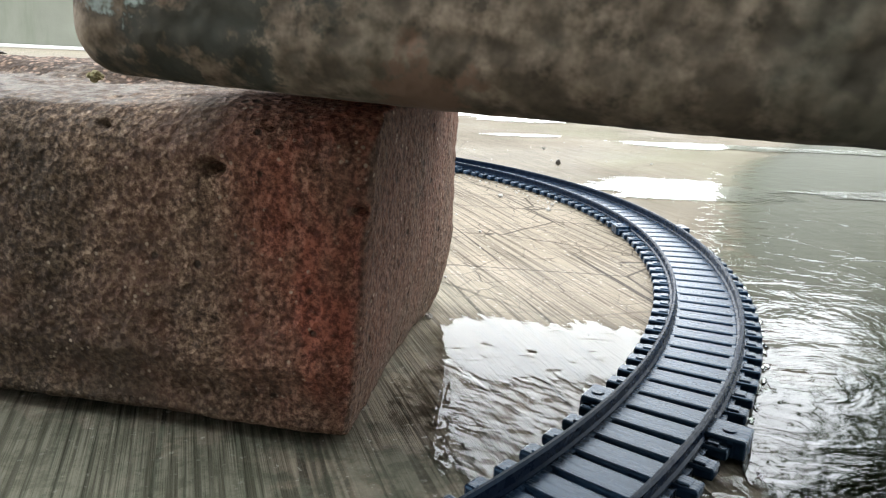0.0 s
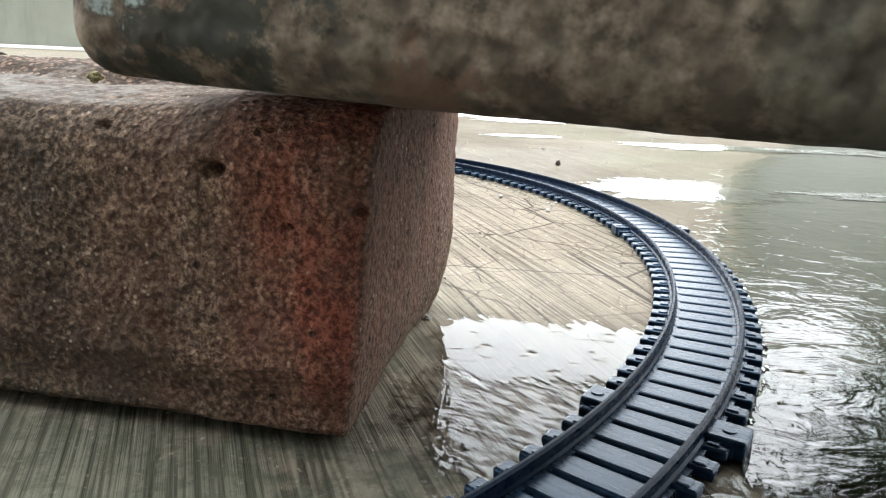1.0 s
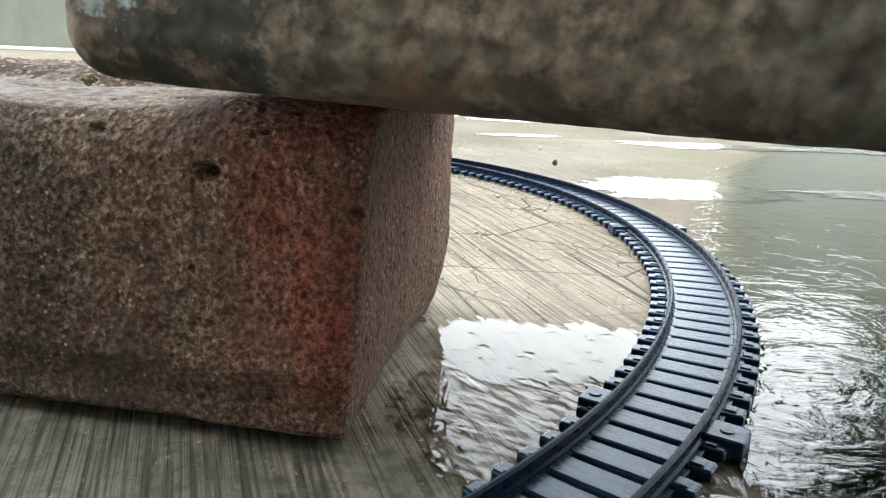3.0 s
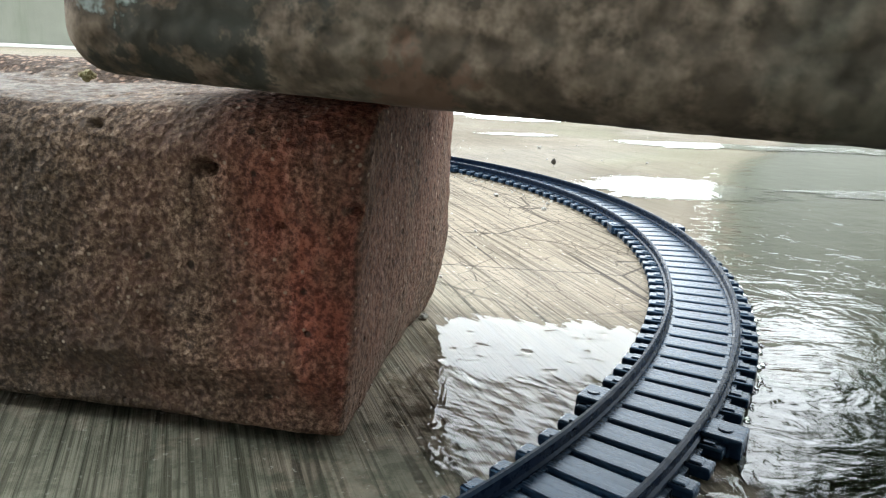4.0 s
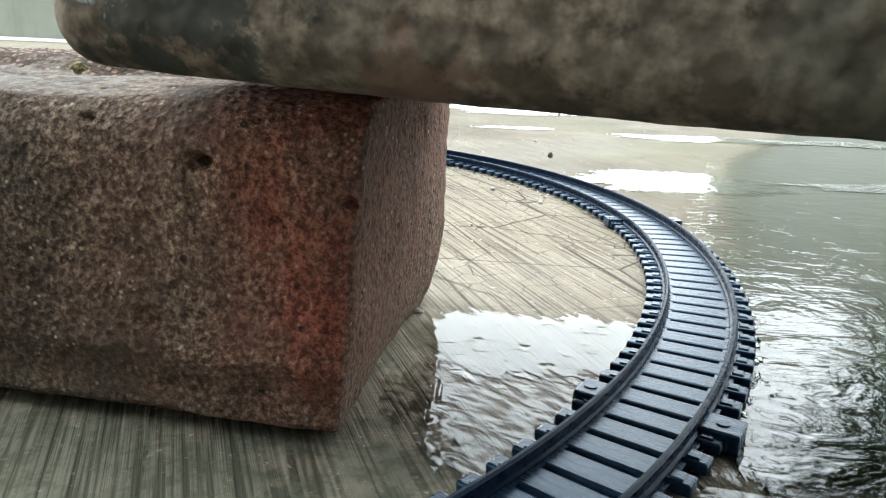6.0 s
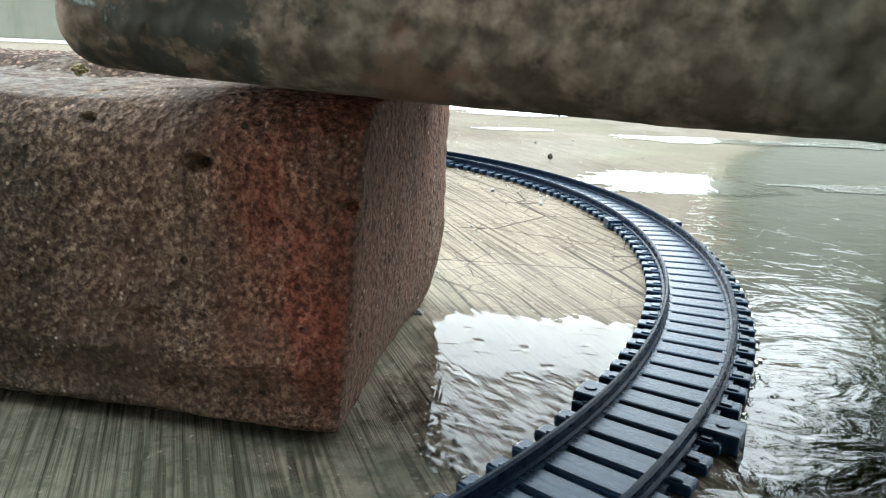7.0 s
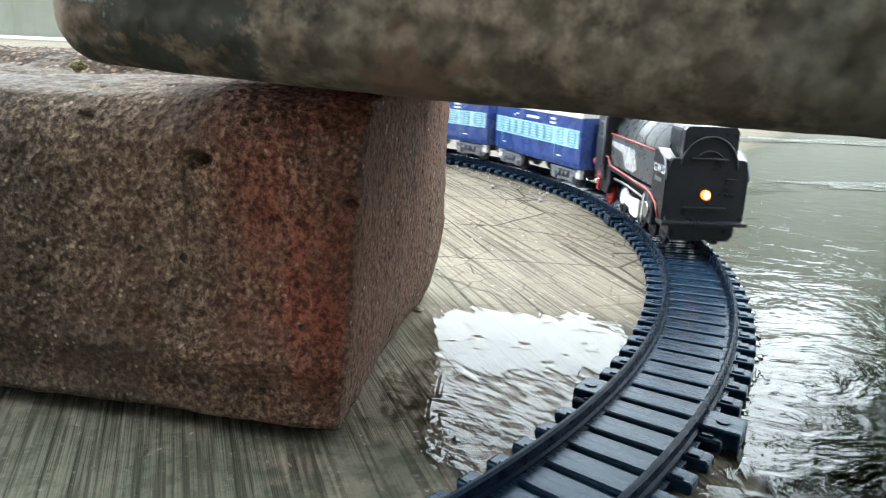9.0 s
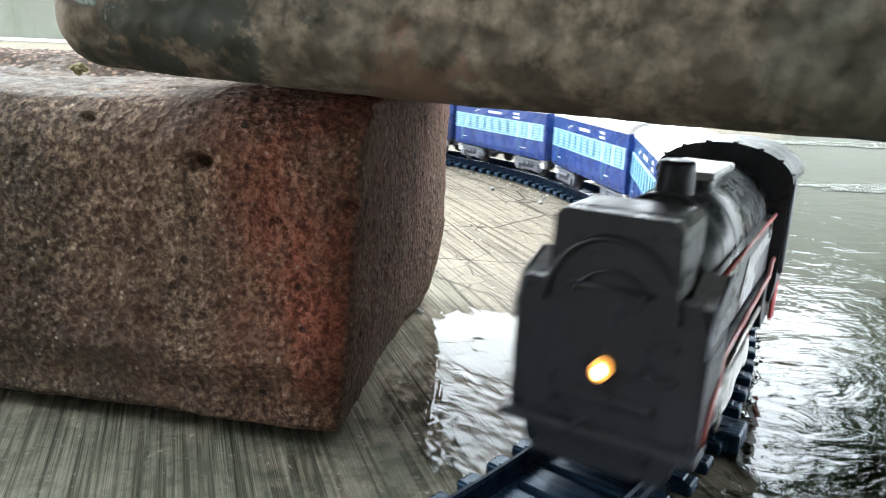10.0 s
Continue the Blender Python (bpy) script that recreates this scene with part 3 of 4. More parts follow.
def sleeper_mesh():
    """A moulded sleeper: flat top, soft ends, slightly raised pads outside the rails."""
    bm = box(R - 0.0164, R + 0.0160, -0.0024, 0.0024, 0.0008, TIE_TOP - 0.0001, 0.0006, 2)
    half = PITCH * R * 0.415
    box(R - 0.0092, R + 0.0092, -half, half, 0.0008, TIE_TOP, 0.0006, 2, bm)
    for s in (-1, 1):
        box(R + s * 0.0128 - 0.0014, R + s * 0.0128 + 0.0014, -0.0016, 0.0016, TIE_TOP - 0.0003, TIE_TOP + 0.0003, 0.0003, 1, bm)
    me = bpy.data.meshes.new("sleeper")
    bm.to_mesh(me)
    bm.free()
    me.materials.append(TRACK)
    return me


SLEEPER = sleeper_mesh()


def curved_section():
    sec = thing("track_section", "curved black plastic toy railway track section on wet concrete", "track", "railway track")
    for s in (-1, 1):
        ring_part("rail", rail_profile(s * GAUGE / 2), 0, SPAN, sec, 40)
        ring_part("edge_strip", [(s * 0.0122, 0.0003), (s * 0.0122 - 0.005 * s, 0.0003), (s * 0.0122 - 0.005 * s, 0.0026), (s * 0.0122, 0.0026)], 0, SPAN, sec, 40)
    for s in (-1, 1):
        ring_part("inner_strip", [(s * 0.0090, 0.0010), (s * 0.0078, 0.0010), (s * 0.0078, TIE_TOP - 0.0002), (s * 0.0090, TIE_TOP - 0.0002)], 0, SPAN, sec, 40)
    ring_part("bed", [(-0.0085, 0.0003), (0.0085, 0.0003), (0.0085, 0.0022), (-0.0085, 0.0022)], 0, SPAN, sec, 40)
    for i in range(TIES):
        t = new("sleeper", SLEEPER)
        t.parent = sec
        t.matrix_basis = Matrix.Rotation((i + 0.5) * PITCH, 4, "Z")
    # one clip a side locks the joint to the next section
    for s in (-1, 1):
        o = 0.0172 * s
        bm = box(R + min(o, o - 0.0070 * s), R + max(o + 0.0016 * s, o - 0.0070 * s), -0.0042, 0.0042, 0.0004, 0.0047, 0.0005, 2)
        box(R + min(o - 0.0006 * s, o - 0.0056 * s), R + max(o - 0.0006 * s, o - 0.0056 * s), -0.0046, 0.0046, 0.0004, 0.0036, 0.0004, 1, bm)
        rod((R + 0.0146 * s, 0, 0.0045), (R + 0.0146 * s, 0, 0.0050), 0.0015, seg=16, bm=bm)
        part("joint_clip", bm, TRACK, sec)
    return sec


first = curved_section()
for a in (-69.5, -32.0, 5.5, 43.0):
    m = pose(CX, CY, 0, 0, 0, a)
    if a == -69.5:
        first.matrix_basis = m
    else:
        copy_thing(first, m)

STRAIGHT_Y = CY + R


def straight_section(length=0.26):
    sec = thing("track_section", "straight black plastic toy railway track section on wet concrete", "track", "railway track")
    for s in (-1, 1):
        part("rail", prism([(o, z) for o, z in rail_profile(s * GAUGE / 2)], -length, 0, "x"), RAIL, sec)
    part("bed", box(-length, 0, -0.0122, 0.0122, 0.0003, 0.0022), TRACK, sec)
    bm = bmesh.new()
    n = 30
    for i in range(n):
        x = -length * (i + 0.5) / n
        box(x - 0.0026, x + 0.0026, -0.015, 0.015, 0.0006, TIE_TOP, 0, 1, bm)
    tagged(part("sleepers", bm, TRACK, sec), kind="stuff")
    return sec


# the last stretch of the curve up to the straight
tail = thing("track_section", "short curved black plastic toy railway track section", "track", "railway track", pose(CX, CY, 0, 0, 0, 80.5))
for s in (-1, 1):
    ring_part("rail", rail_profile(s * GAUGE / 2), 0, radians(9.5), tail, 12)
ring_part("bed", [(-0.0122, 0.0003), (0.0122, 0.0003), (0.0122, 0.0022), (-0.0122, 0.0022)], 0, radians(9.5), tail, 12)
for i in range(6):
    t = new("sleeper", SLEEPER)
    t.parent = tail
    t.matrix_basis = Matrix.Rotation((i + 0.5) * radians(9.5) / 6, 4, "Z")
straight = straight_section()
for i in range(8):
    m = pose(CX - 0.26 * i, STRAIGHT_Y, 0)
    if i == 0:
        straight.matrix_basis = m
    else:
        copy_thing(straight, m)


# ---- the train; x forward, z from the rail tops ----
def text_part(name, words, size, material, parent, m, label=""):
    cu = bpy.data.curves.new(name, "FONT")
    cu.body, cu.size, cu.extrude, cu.align_x, cu.align_y = words, size, 0.00008, "CENTER", "CENTER"
    tmp = new("tmp_text", cu)
    dg = bpy.context.evaluated_depsgraph_get()
    me = bpy.data.meshes.new_from_object(tmp.evaluated_get(dg))
    bpy.data.objects.remove(tmp)
    bpy.data.curves.remove(cu)
    me.transform(m)
    me.materials.clear()
    me.materials.append(material)
    ob = new(name, me)
    ob.parent = parent
    if label:
        ob["label"] = label
    return ob


def wheel_bm(r, w, spokes=0):
    bm = rod((0, -w / 2, 0), (0, w / 2, 0), r, seg=28, bevel=r * 0.06)
    rod((0, -w / 2 - 0.0003, 0), (0, w / 2 + 0.0003, 0), r * 0.28, seg=14, bm=bm)
    for i in range(spokes):
        a = 2 * math.pi * i / spokes
        for s in (-1, 1):
            rod((math.cos(a) * r * 0.2, s * (w / 2 + 0.0001), math.sin(a) * r * 0.2), (math.cos(a) * r * 0.85, s * (w / 2 + 0.0001), math.sin(a) * r * 0.85), r * 0.07, seg=6, bm=bm)
    return bm


def coach():
    """Blue coach: lower body, pale window band, barred windows, white arched roof, two bogies."""
    c = thing("coach", "royal blue toy coach with pale window band and white roof", "train coach", "passenger coaches")
    L, W = 0.0488, 0.0172
    z0, z1 = 0.0108, 0.0385
    side = [(-W * 0.96, z0), (W * 0.96, z0), (W, z0 + 0.003), (W, z1), (-W, z1), (-W, z0 + 0.003)]
    part("body", prism(side, -L, L, "x", bevel=0.0005), BLUE, c)
    roof = [(-W - 0.0004, z1 - 0.0004)] + [(-(W + 0.0004) * math.cos(math.pi * i / 20), z1 + 0.0058 * math.sin(math.pi * i / 20) ** 0.75) for i in range(1, 20)] + [(W + 0.0004, z1 - 0.0004)]
    r = part("roof", prism(roof, -L + 0.0003, L - 0.0003, "x", bevel=0.0003), ROOF, c, "off-white arched roof")
    for i in range(6):
        x = -0.04 + 0.016 * i
        part("roof_vent", box(x - 0.0022, x + 0.0022, -0.0022, 0.0022, z1 + 0.0052, z1 + 0.0068, 0.0004), ROOF, r)
    band0, band1 = z1 - 0.0165, z1 - 0.0068
    for s in (-1, 1):
        y = s * W
        band = part("window_band", box(-L + 0.0012, L - 0.0022, min(y, y + s * 0.00025), max(y, y + s * 0.00025), band0, band1), PALE, c, "pale blue painted window band")
        xs = [-0.0440] + [-0.0345 + 0.0084 * i for i in range(7)] + [0.0288, 0.0402]
        for x in xs:
            wide = 0.0035 if x not in (-0.0440, 0.0288) else 0.0024
            zt, zb = band1 - 0.0010, band0 + 0.0011
            yy = y + s * 0.0003
            bm = bmesh.new()
            for z in (zt, zb):
                box(x - wide, x + wide, min(yy, yy + s * 0.0003), max(yy, yy + s * 0.0003), z - 0.0003, z + 0.0003, 0, 1, bm)
            for xx in (x - wide, x + wide):
                box(xx - 0.0003, xx + 0.0003, min(yy, yy + s * 0.0003), max(yy, yy + s * 0.0003), zb, zt, 0, 1, bm)
            frame_ob = part("window", bm, LOUVRE, c, "dark blue outlined barred window")
            for k in range(1, 5):
                z = zb + (zt - zb) * k / 5
                part("bar", box(x - wide + 0.0006, x + wide - 0.0006, min(yy, yy + s * 0.0002), max(yy, yy + s * 0.0002), z - 0.00025, z + 0.00025), LOUVRE, frame_ob)
        for x in (-0.0395, 0.0238):
            part("door_seam", box(x - 0.0002, x + 0.0002, min(y, y + s * 0.0004), max(y, y + s * 0.0004), z0 + 0.003, band1), LOUVRE, c)
        # unreadable lettering stands as bars
        for x, z, w, h in ((-0.0215, z1 - 0.0036, 0.003, 0.0008), (-0.0245, z1 - 0.0046, 0.0014, 0.0008), (-0.003, z1 - 0.0038, 0.0135, 0.0015), (0.0195, z1 - 0.0028, 0.0055, 0.0012), (0.0195, z1 - 0.0051, 0.0060, 0.0012), (0.028, z0 + 0.0055, 0.0045, 0.0006), (-0.036, z0 + 0.0055, 0.0042, 0.0006)):
            part("lettering", box(x - w / 2, x + w / 2, min(y, y + s * 0.0002), max(y, y + s * 0.0002), z - h / 2, z + h / 2), PRINT, c)
    for e in (-1, 1):
        part("gangway", box(min(e * L, e * (L + 0.0035)), max(e * L, e * (L + 0.0035)), -0.0075, 0.0075, 0.011, 0.036, 0.0008), BLACK, c, "black gangway bellows")
        part("coupling", box(min(e * (L - 0.006), e * (L + 0.0062)), max(e * (L - 0.006), e * (L + 0.0062)), -0.003, 0.003, 0.0062, 0.0090, 0.0006), WHITE, c, "white plastic coupling hook")
        b = part("bogie", box(e * 0.031 - 0.013, e * 0.031 + 0.013, -0.012, 0.012, 0.0060, 0.0105, 0.0006), BLACK, c)
        for s in (-1, 1):
            y = s * 0.0138
            x = e * 0.031
            prof = [(x - 0.0135, 0.0098), (x - 0.0135, 0.0050), (x - 0.0115, 0.0026), (x - 0.0065, 0.0026), (x - 0.0045, 0.0032), (x + 0.0045, 0.0032), (x + 0.0065, 0.0026), (x + 0.0115, 0.0026), (x + 0.0135, 0.0050), (x + 0.0135, 0.0098)]
            f = part("side_frame", prism(prof, y - 0.0009, y + 0.0009, "y"), GREYP, b, "grey moulded bogie side frame")
            for dx in (-0.009, 0.009):
                part("axle_box", box(x + dx - 0.0020, x + dx + 0.0020, min(y, y + s * 0.0022), max(y, y + s * 0.0022), 0.0030, 0.0068, 0.0004), GREYP, f)
            for dx in (-0.0042, 0.0, 0.0042):
                part("spring", rod((x + dx, y + s * 0.0016, 0.0050), (x + dx, y + s * 0.0016, 0.0086), 0.0011, seg=10), GREYP, f)
            part("frame_rib", box(x - 0.0130, x + 0.0130, min(y, y + s * 0.0017), max(y, y + s * 0.0017), 0.0088, 0.0100, 0.0002), GREYP, f)
        for dx in (-0.009, 0.009):
            for s in (-1, 1):
                part("wheel", turned_about(wheel_bm(0.0052, 0.0022), Matrix.Translation((e * 0.031 + dx, s * 0.0101, 0.0052))), BLACK, b)
        part("step", box(e * (L - 0.004) - 0.0022, e * (L - 0.004) + 0.0022, 0.0125, 0.0150, 0.0055, 0.0105, 0.0004), WHITE, c)
        part("step", box(e * (L - 0.004) - 0.0022, e * (L - 0.004) + 0.0022, -0.0150, -0.0125, 0.0055, 0.0105, 0.0004), WHITE, c)
    return c


def arc_points(cy, cz, r, a0, a1, n):
    return [(cy + r * math.cos(radians(a0 + (a1 - a0) * i / n)), cz + r * math.sin(radians(a0 + (a1 - a0) * i / n))) for i in range(n + 1)]


DRIVERS = (-0.012, 0.002, 0.016)


def locomotive():
    e = thing("locomotive", "black toy steam locomotive with red trim and lit headlamp", "locomotive")
    # smokebox front with its wide lower panel
    low = [(-0.0148, 0.0106), (0.0148, 0.0106), (0.0166, 0.0150), (0.0172, 0.0298), (0.0150, 0.0350), (0.0115, 0.0350), (0.0112, 0.0455), (0.0098, 0.0470), (-0.0098, 0.0470), (-0.0112, 0.0455), (-0.0115, 0.0350), (-0.0150, 0.0350), (-0.0172, 0.0298), (-0.0166, 0.0150)]
    front = part("front_panel", prism(low, 0.0500, 0.0530, "x"), BLACK, e)
    ring = tube([(0.0533, y, z) for y, z in arc_points(0, 0.0312, 0.0120, 2, 178, 28)], 0.00055)
    part("door_ring", ring, BLACK, front)
    ring = tube([(0.0533, y, z) for y, z in arc_points(0, 0.0310, 0.0070, 25, 155, 14)], 0.0004)
    part("door_ring", ring, BLACK, front)
    part("hand_rail", rod((0.0536, -0.0075, 0.0352), (0.0536, 0.0075, 0.0352), 0.0004, seg=8), BLACK, front)
    part("cross_bar", box(0.0528, 0.0540, -0.0095, 0.0095, 0.0158, 0.0170, 0.0003), BLACK, front)
    part("hinge", box(0.0528, 0.0538, 0.0080, 0.0125, 0.0270, 0.0280, 0.0002), BLACK, front)
    part("hinge", box(0.0528, 0.0538, 0.0080, 0.0125, 0.0215, 0.0225, 0.0002), BLACK, front)
    lamp_rim = part("headlamp", rod((0.0528, 0, 0.0217), (0.0548, 0, 0.0217), 0.0019, seg=28, bevel=0.0003), LENS, e, "glowing round yellow headlamp")
    bm = bmesh.new()
    bmesh.ops.create_uvsphere(bm, u_segments=18, v_segments=10, radius=0.0012)
    for f in bm.faces:
        f.smooth = True
    part("bulb", turned_about(bm, Matrix.Translation((0.0548, 0, 0.0217)) @ Matrix.Diagonal((0.6, 1, 1, 1))), LAMP, lamp_rim)
    part("bumper", box(0.0490, 0.0562, -0.0182, 0.0182, 0.0100, 0.0116, 0.0004), BLACK, e)
    part("pilot", prism([(-0.0142, 0.0104), (-0.0138, 0.0062), (-0.0122, 0.0038), (0.0122, 0.0038), (0.0138, 0.0062), (0.0142, 0.0104)], 0.0440, 0.0538, "x", bevel=0.0005), BLACK, e)
    part("hood", box(0.0360, 0.0508, -0.0113, 0.0113, 0.0330, 0.0470, 0.0022, 3), BLACK, e)
    # smoke deflectors
    for s in (-1, 1):
        prof = [(0.0385, 0.0200), (0.0462, 0.0178), (0.0505, 0.0114), (0.0530, 0.0114), (0.0530, 0.0298), (0.0505, 0.0345), (0.0425, 0.0375), (0.0385, 0.0365)]
        y = s * 0.0168
        d = part("smoke_deflector", prism(prof, y - 0.0006, y + 0.0006, "y"), BLACK, e, "black side plate with white lettering")
        # pale colour stands in for sky gleaming on the sloped top
        part("edge_trim", prism([(0.0425, 0.0369), (0.0508, 0.0339), (0.0508, 0.0346), (0.0425, 0.0376)], min(s * 0.0172, s * 0.0128), max(s * 0.0172, s * 0.0128), "y"), TAB, d, "top tab with sky sheen painted pale")
        part("edge_trim", tube([(0.0530, s * 0.0174, 0.0270), (0.0530, s * 0.0174, 0.0298), (0.0505, s * 0.0174, 0.0345), (0.0425, s * 0.0174, 0.0374)], 0.0005, 6), GREYP, d)
        flip = Matrix.Translation((0.0456, s * 0.01745, 0.0300)) @ (Matrix.Rotation(radians(90), 4, "X") if s < 0 else Matrix.Rotation(radians(180), 4, "Z") @ Matrix.Rotation(radians(90), 4, "X"))
        text_part("lettering", "G.W.D", 0.0044, PRINT, d, flip, "white painted letters")
        for i, w in enumerate((0.0022, 0.0018, 0.0024, 0.0016)):
            x = 0.0424 + 0.0021 * i
            part("lettering", box(x - w / 2 + 0.0002, x + w / 2 - 0.0002, min(y, y + s * 0.0008), max(y, y + s * 0.0008), 0.0252, 0.0268), GREYP, d)
    # boiler with bands, domes and chimney
    boiler = part("boiler", rod((-0.034, 0, 0.0335), (0.040, 0, 0.0335), 0.0128, seg=40), BOILER, e, "dark grey ribbed boiler")
    for i in range(5):
        x = -0.026 + 0.0125 * i
        part("boiler_band", rod((x - 0.0004, 0, 0.0335), (x + 0.0004, 0, 0.0335), 0.0130, seg=40), BOILER, boiler)
    part("chimney", rod((0.0185, 0, 0.0440), (0.0185, 0, 0.0520), 0.0042, 0.0038, 28, bevel=0.0008), BLACK, e)
    part("steam_dome", box(-0.0100, 0.0100, -0.0058, 0.0058, 0.0440, 0.0484, 0.0018, 3), BOILER, e)
    part("dome_cover", box(-0.0110, 0.0110, -0.0064, 0.0064, 0.0474, 0.0491, 0.0006), SILVER, e, "pale cover plate on the boiler")
    part("whistle", rod((-0.022, -0.008, 0.0425), (-0.022, -0.008, 0.0475), 0.0018, seg=14, bevel=0.0004), BLACK, e)
    # side casing, trim lines, silver panel
    for s in (-1, 1):
        y = s * 0.0145
        lo, hi = sorted((y - s * 0.004, y))
        case = part("side_panel", box(-0.0320, 0.0340, lo, hi, 0.0205, 0.0350, 0.0006), PANEL, e, "gunmetal side casing with silver flash")
        prof = [(-0.030, 0.0318), (0.004, 0.0318), (0.010, 0.0240), (0.006, 0.0222), (-0.006, 0.0222), (-0.012, 0.0285), (-0.030, 0.0295)]
        part("silver_flash", prism(prof, min(y, y + s * 0.0003), max(y, y + s * 0.0003), "y"), SILVER, case)
        part("trim_line", tube([(-0.0320, y + s * 0.0003, 0.0350), (0.0345, y + s * 0.0003, 0.0352)], 0.0005, 8), PINK, e, "faded red trim line")
        run = [(-0.036, s * 0.0160, 0.0238), (-0.030, s * 0.0160, 0.0238), (-0.027, s * 0.0160, 0.0205), (0.030, s * 0.0160, 0.0190), (0.0385, s * 0.0172, 0.0186), (0.0458, s * 0.0176, 0.0166), (0.0500, s * 0.0176, 0.0116)]
        part("trim_line", tube(run, 0.0006, 8), PINK, e, "faded red running board edge")
        part("running_board", box(-0.030, 0.0400, min(s * 0.009, s * 0.0158), max(s * 0.009, s * 0.0158), 0.0180, 0.0198, 0.0003), BLACK, e)
        cyl = part("cylinder", box(0.0262, 0.0385, min(s * 0.0120, s * 0.0162), max(s * 0.0120, s * 0.0162), 0.0060, 0.0180, 0.0010), BLACK, e)
        part("cylinder_cover", rod((0.0325, s * 0.0158, 0.0112), (0.0325, s * 0.0170, 0.0112), 0.0034, seg=20, bevel=0.0004), STEEL, cyl)
        part("drain_pipe", tube([(0.0290, s * 0.0165, 0.0170), (0.0290, s * 0.0168, 0.0065), (0.0305, s * 0.0168, 0.0050)], 0.0005, 6), STEEL, cyl)
        gear = [(-0.0020, 0.0125), (0.0020, 0.0145), (0.0060, 0.0122), (0.0230, 0.0128), (0.0235, 0.0062), (0.0205, 0.0050), (0.0125, 0.0052), (0.0110, 0.0074), (0.0030, 0.0082), (-0.0010, 0.0066), (-0.0035, 0.0085)]
        part("valve_gear", prism(gear, min(s * 0.0148, s * 0.0166), max(s * 0.0148, s * 0.0166), "y", bevel=0.0003), WHITE, e, "white moulded plastic valve gear")
        part("link", tube([(-0.016, s * 0.0160, 0.0155), (0.004, s * 0.0162, 0.0160), (0.026, s * 0.0160, 0.0150)], 0.0006, 6), STEEL, e)
        part("firebox_side", prism([(-0.0430, 0.0060), (-0.0300, 0.0060), (-0.0260, 0.0120), (-0.0280, 0.0195), (-0.0430, 0.0205)], min(s * 0.0130, s * 0.0156), max(s * 0.0130, s * 0.0156), "y", bevel=0.0004), BLACK, e)
        part("ladder", tube([(-0.0440, s * 0.0165, 0.0170), (-0.0440, s * 0.0165, 0.0060), (-0.0400, s * 0.0165, 0.0060), (-0.0400, s * 0.0165, 0.0160)], 0.0006, 6), RED, e, "red cab ladder")
        part("buffer", rod((-0.0500, s * 0.0150, 0.0185), (-0.0560, s * 0.0150, 0.0185), 0.0018, seg=14, bevel=0.0003), RED, e, "red rear buffer")
    part("frame", box(-0.0480, 0.0500, -0.0075, 0.0075, 0.0055, 0.0205, 0.0006), BLACK, e)
    # cab with arched roof
    roof_z = 0.0470
    shell = part("cab", prism([(-0.0165, 0.0125), (0.0165, 0.0125), (0.0172, 0.0180), (0.0172, roof_z - 0.004)] + [(0.0172 * math.cos(math.pi * i / 16), roof_z - 0.004 + 0.0078 * math.sin(math.pi * i / 16)) for i in range(1, 16)] + [(-0.0172, roof_z - 0.004), (-0.0172, 0.0180)], -0.0500, -0.0330, "x"), BLACK, e)
    rim_pts = [(0.0180 * math.cos(math.pi * i / 24), roof_z - 0.004 + 0.0086 * math.sin(math.pi * i / 24)) for i in range(25)]
    inner_pts = [(y * 0.955, z - 0.0006) for y, z in rim_pts[::-1]]
    roof = part("cab_roof", prism(rim_pts + inner_pts, -0.0560, -0.0300, "x"), BLACK, e)
    for i in range(2, 23, 3):
        y, z = rim_pts[i]
        part("rivet", box(-0.0320, -0.0302, y - 0.0007, y + 0.0007, z - 0.0002, z + 0.0004, 0.0002), BLACK, roof)
    for s in (-1, 1):
        part("cab_window", box(-0.0465, -0.0385, min(s * 0.0170, s * 0.01745), max(s * 0.0170, s * 0.01745), 0.0320, 0.0405, 0.0002), GREYP, shell, "grey framed cab side window")
        part("cab_window", box(-0.0455, -0.0395, min(s * 0.0172, s * 0.01765), max(s * 0.0172, s * 0.01765), 0.0330, 0.0395, 0.0001), BLACK, shell)
        part("side_pipe", tube([(-0.0345, s * 0.0178, 0.0200), (-0.0345, s * 0.0178, 0.0440)], 0.0006, 6), GREYP, shell)
    part("coupling", box(-0.0620, -0.0480, -0.0028, 0.0028, 0.0060, 0.0088, 0.0006), BLACK, e)
    for s in (-1, 1):
        for x, r, mat in ((-0.0360, 0.0062, RED), (0.0310, 0.0040, BLACK), (0.0430, 0.0040, BLACK)):
            part("wheel", turned_about(wheel_bm(r, 0.0024, 8), Matrix.Translation((x, s * 0.0106, r))), mat, e)
    axles = []
    for x in DRIVERS:
        bm = bmesh.new()
        for s in (-1, 1):
            joined(bm, turned_about(wheel_bm(0.0066, 0.0024, 10), Matrix.Translation((0, s * 0.0106, 0))))
        rod((0, -0.011, 0), (0, 0.011, 0), 0.0012, seg=8, bm=bm)
        a = part("driving_axle", bm, BLACK, e)
        a.matrix_basis = pose(x, 0, 0.0066)
        axles.append(a)
    rods = []
    for s in (-1, 1):
        bm = box(DRIVERS[0] - 0.001, DRIVERS[-1] + 0.001, s * 0.0126 - 0.0004, s * 0.0126 + 0.0004, -0.0007, 0.0007, 0.0003, 1)
        for x in DRIVERS:
            rod((x, s * 0.0120, 0), (x, s * 0.0134, 0), 0.0013, seg=12, bm=bm)
        rods.append(part("coupling_rod", bm, STEEL, e, "bare metal coupling rod"))
    # the whole engine is slim: 31 mm over its side plates
    slim = Matrix.Diagonal((1, 0.91, 1, 1))
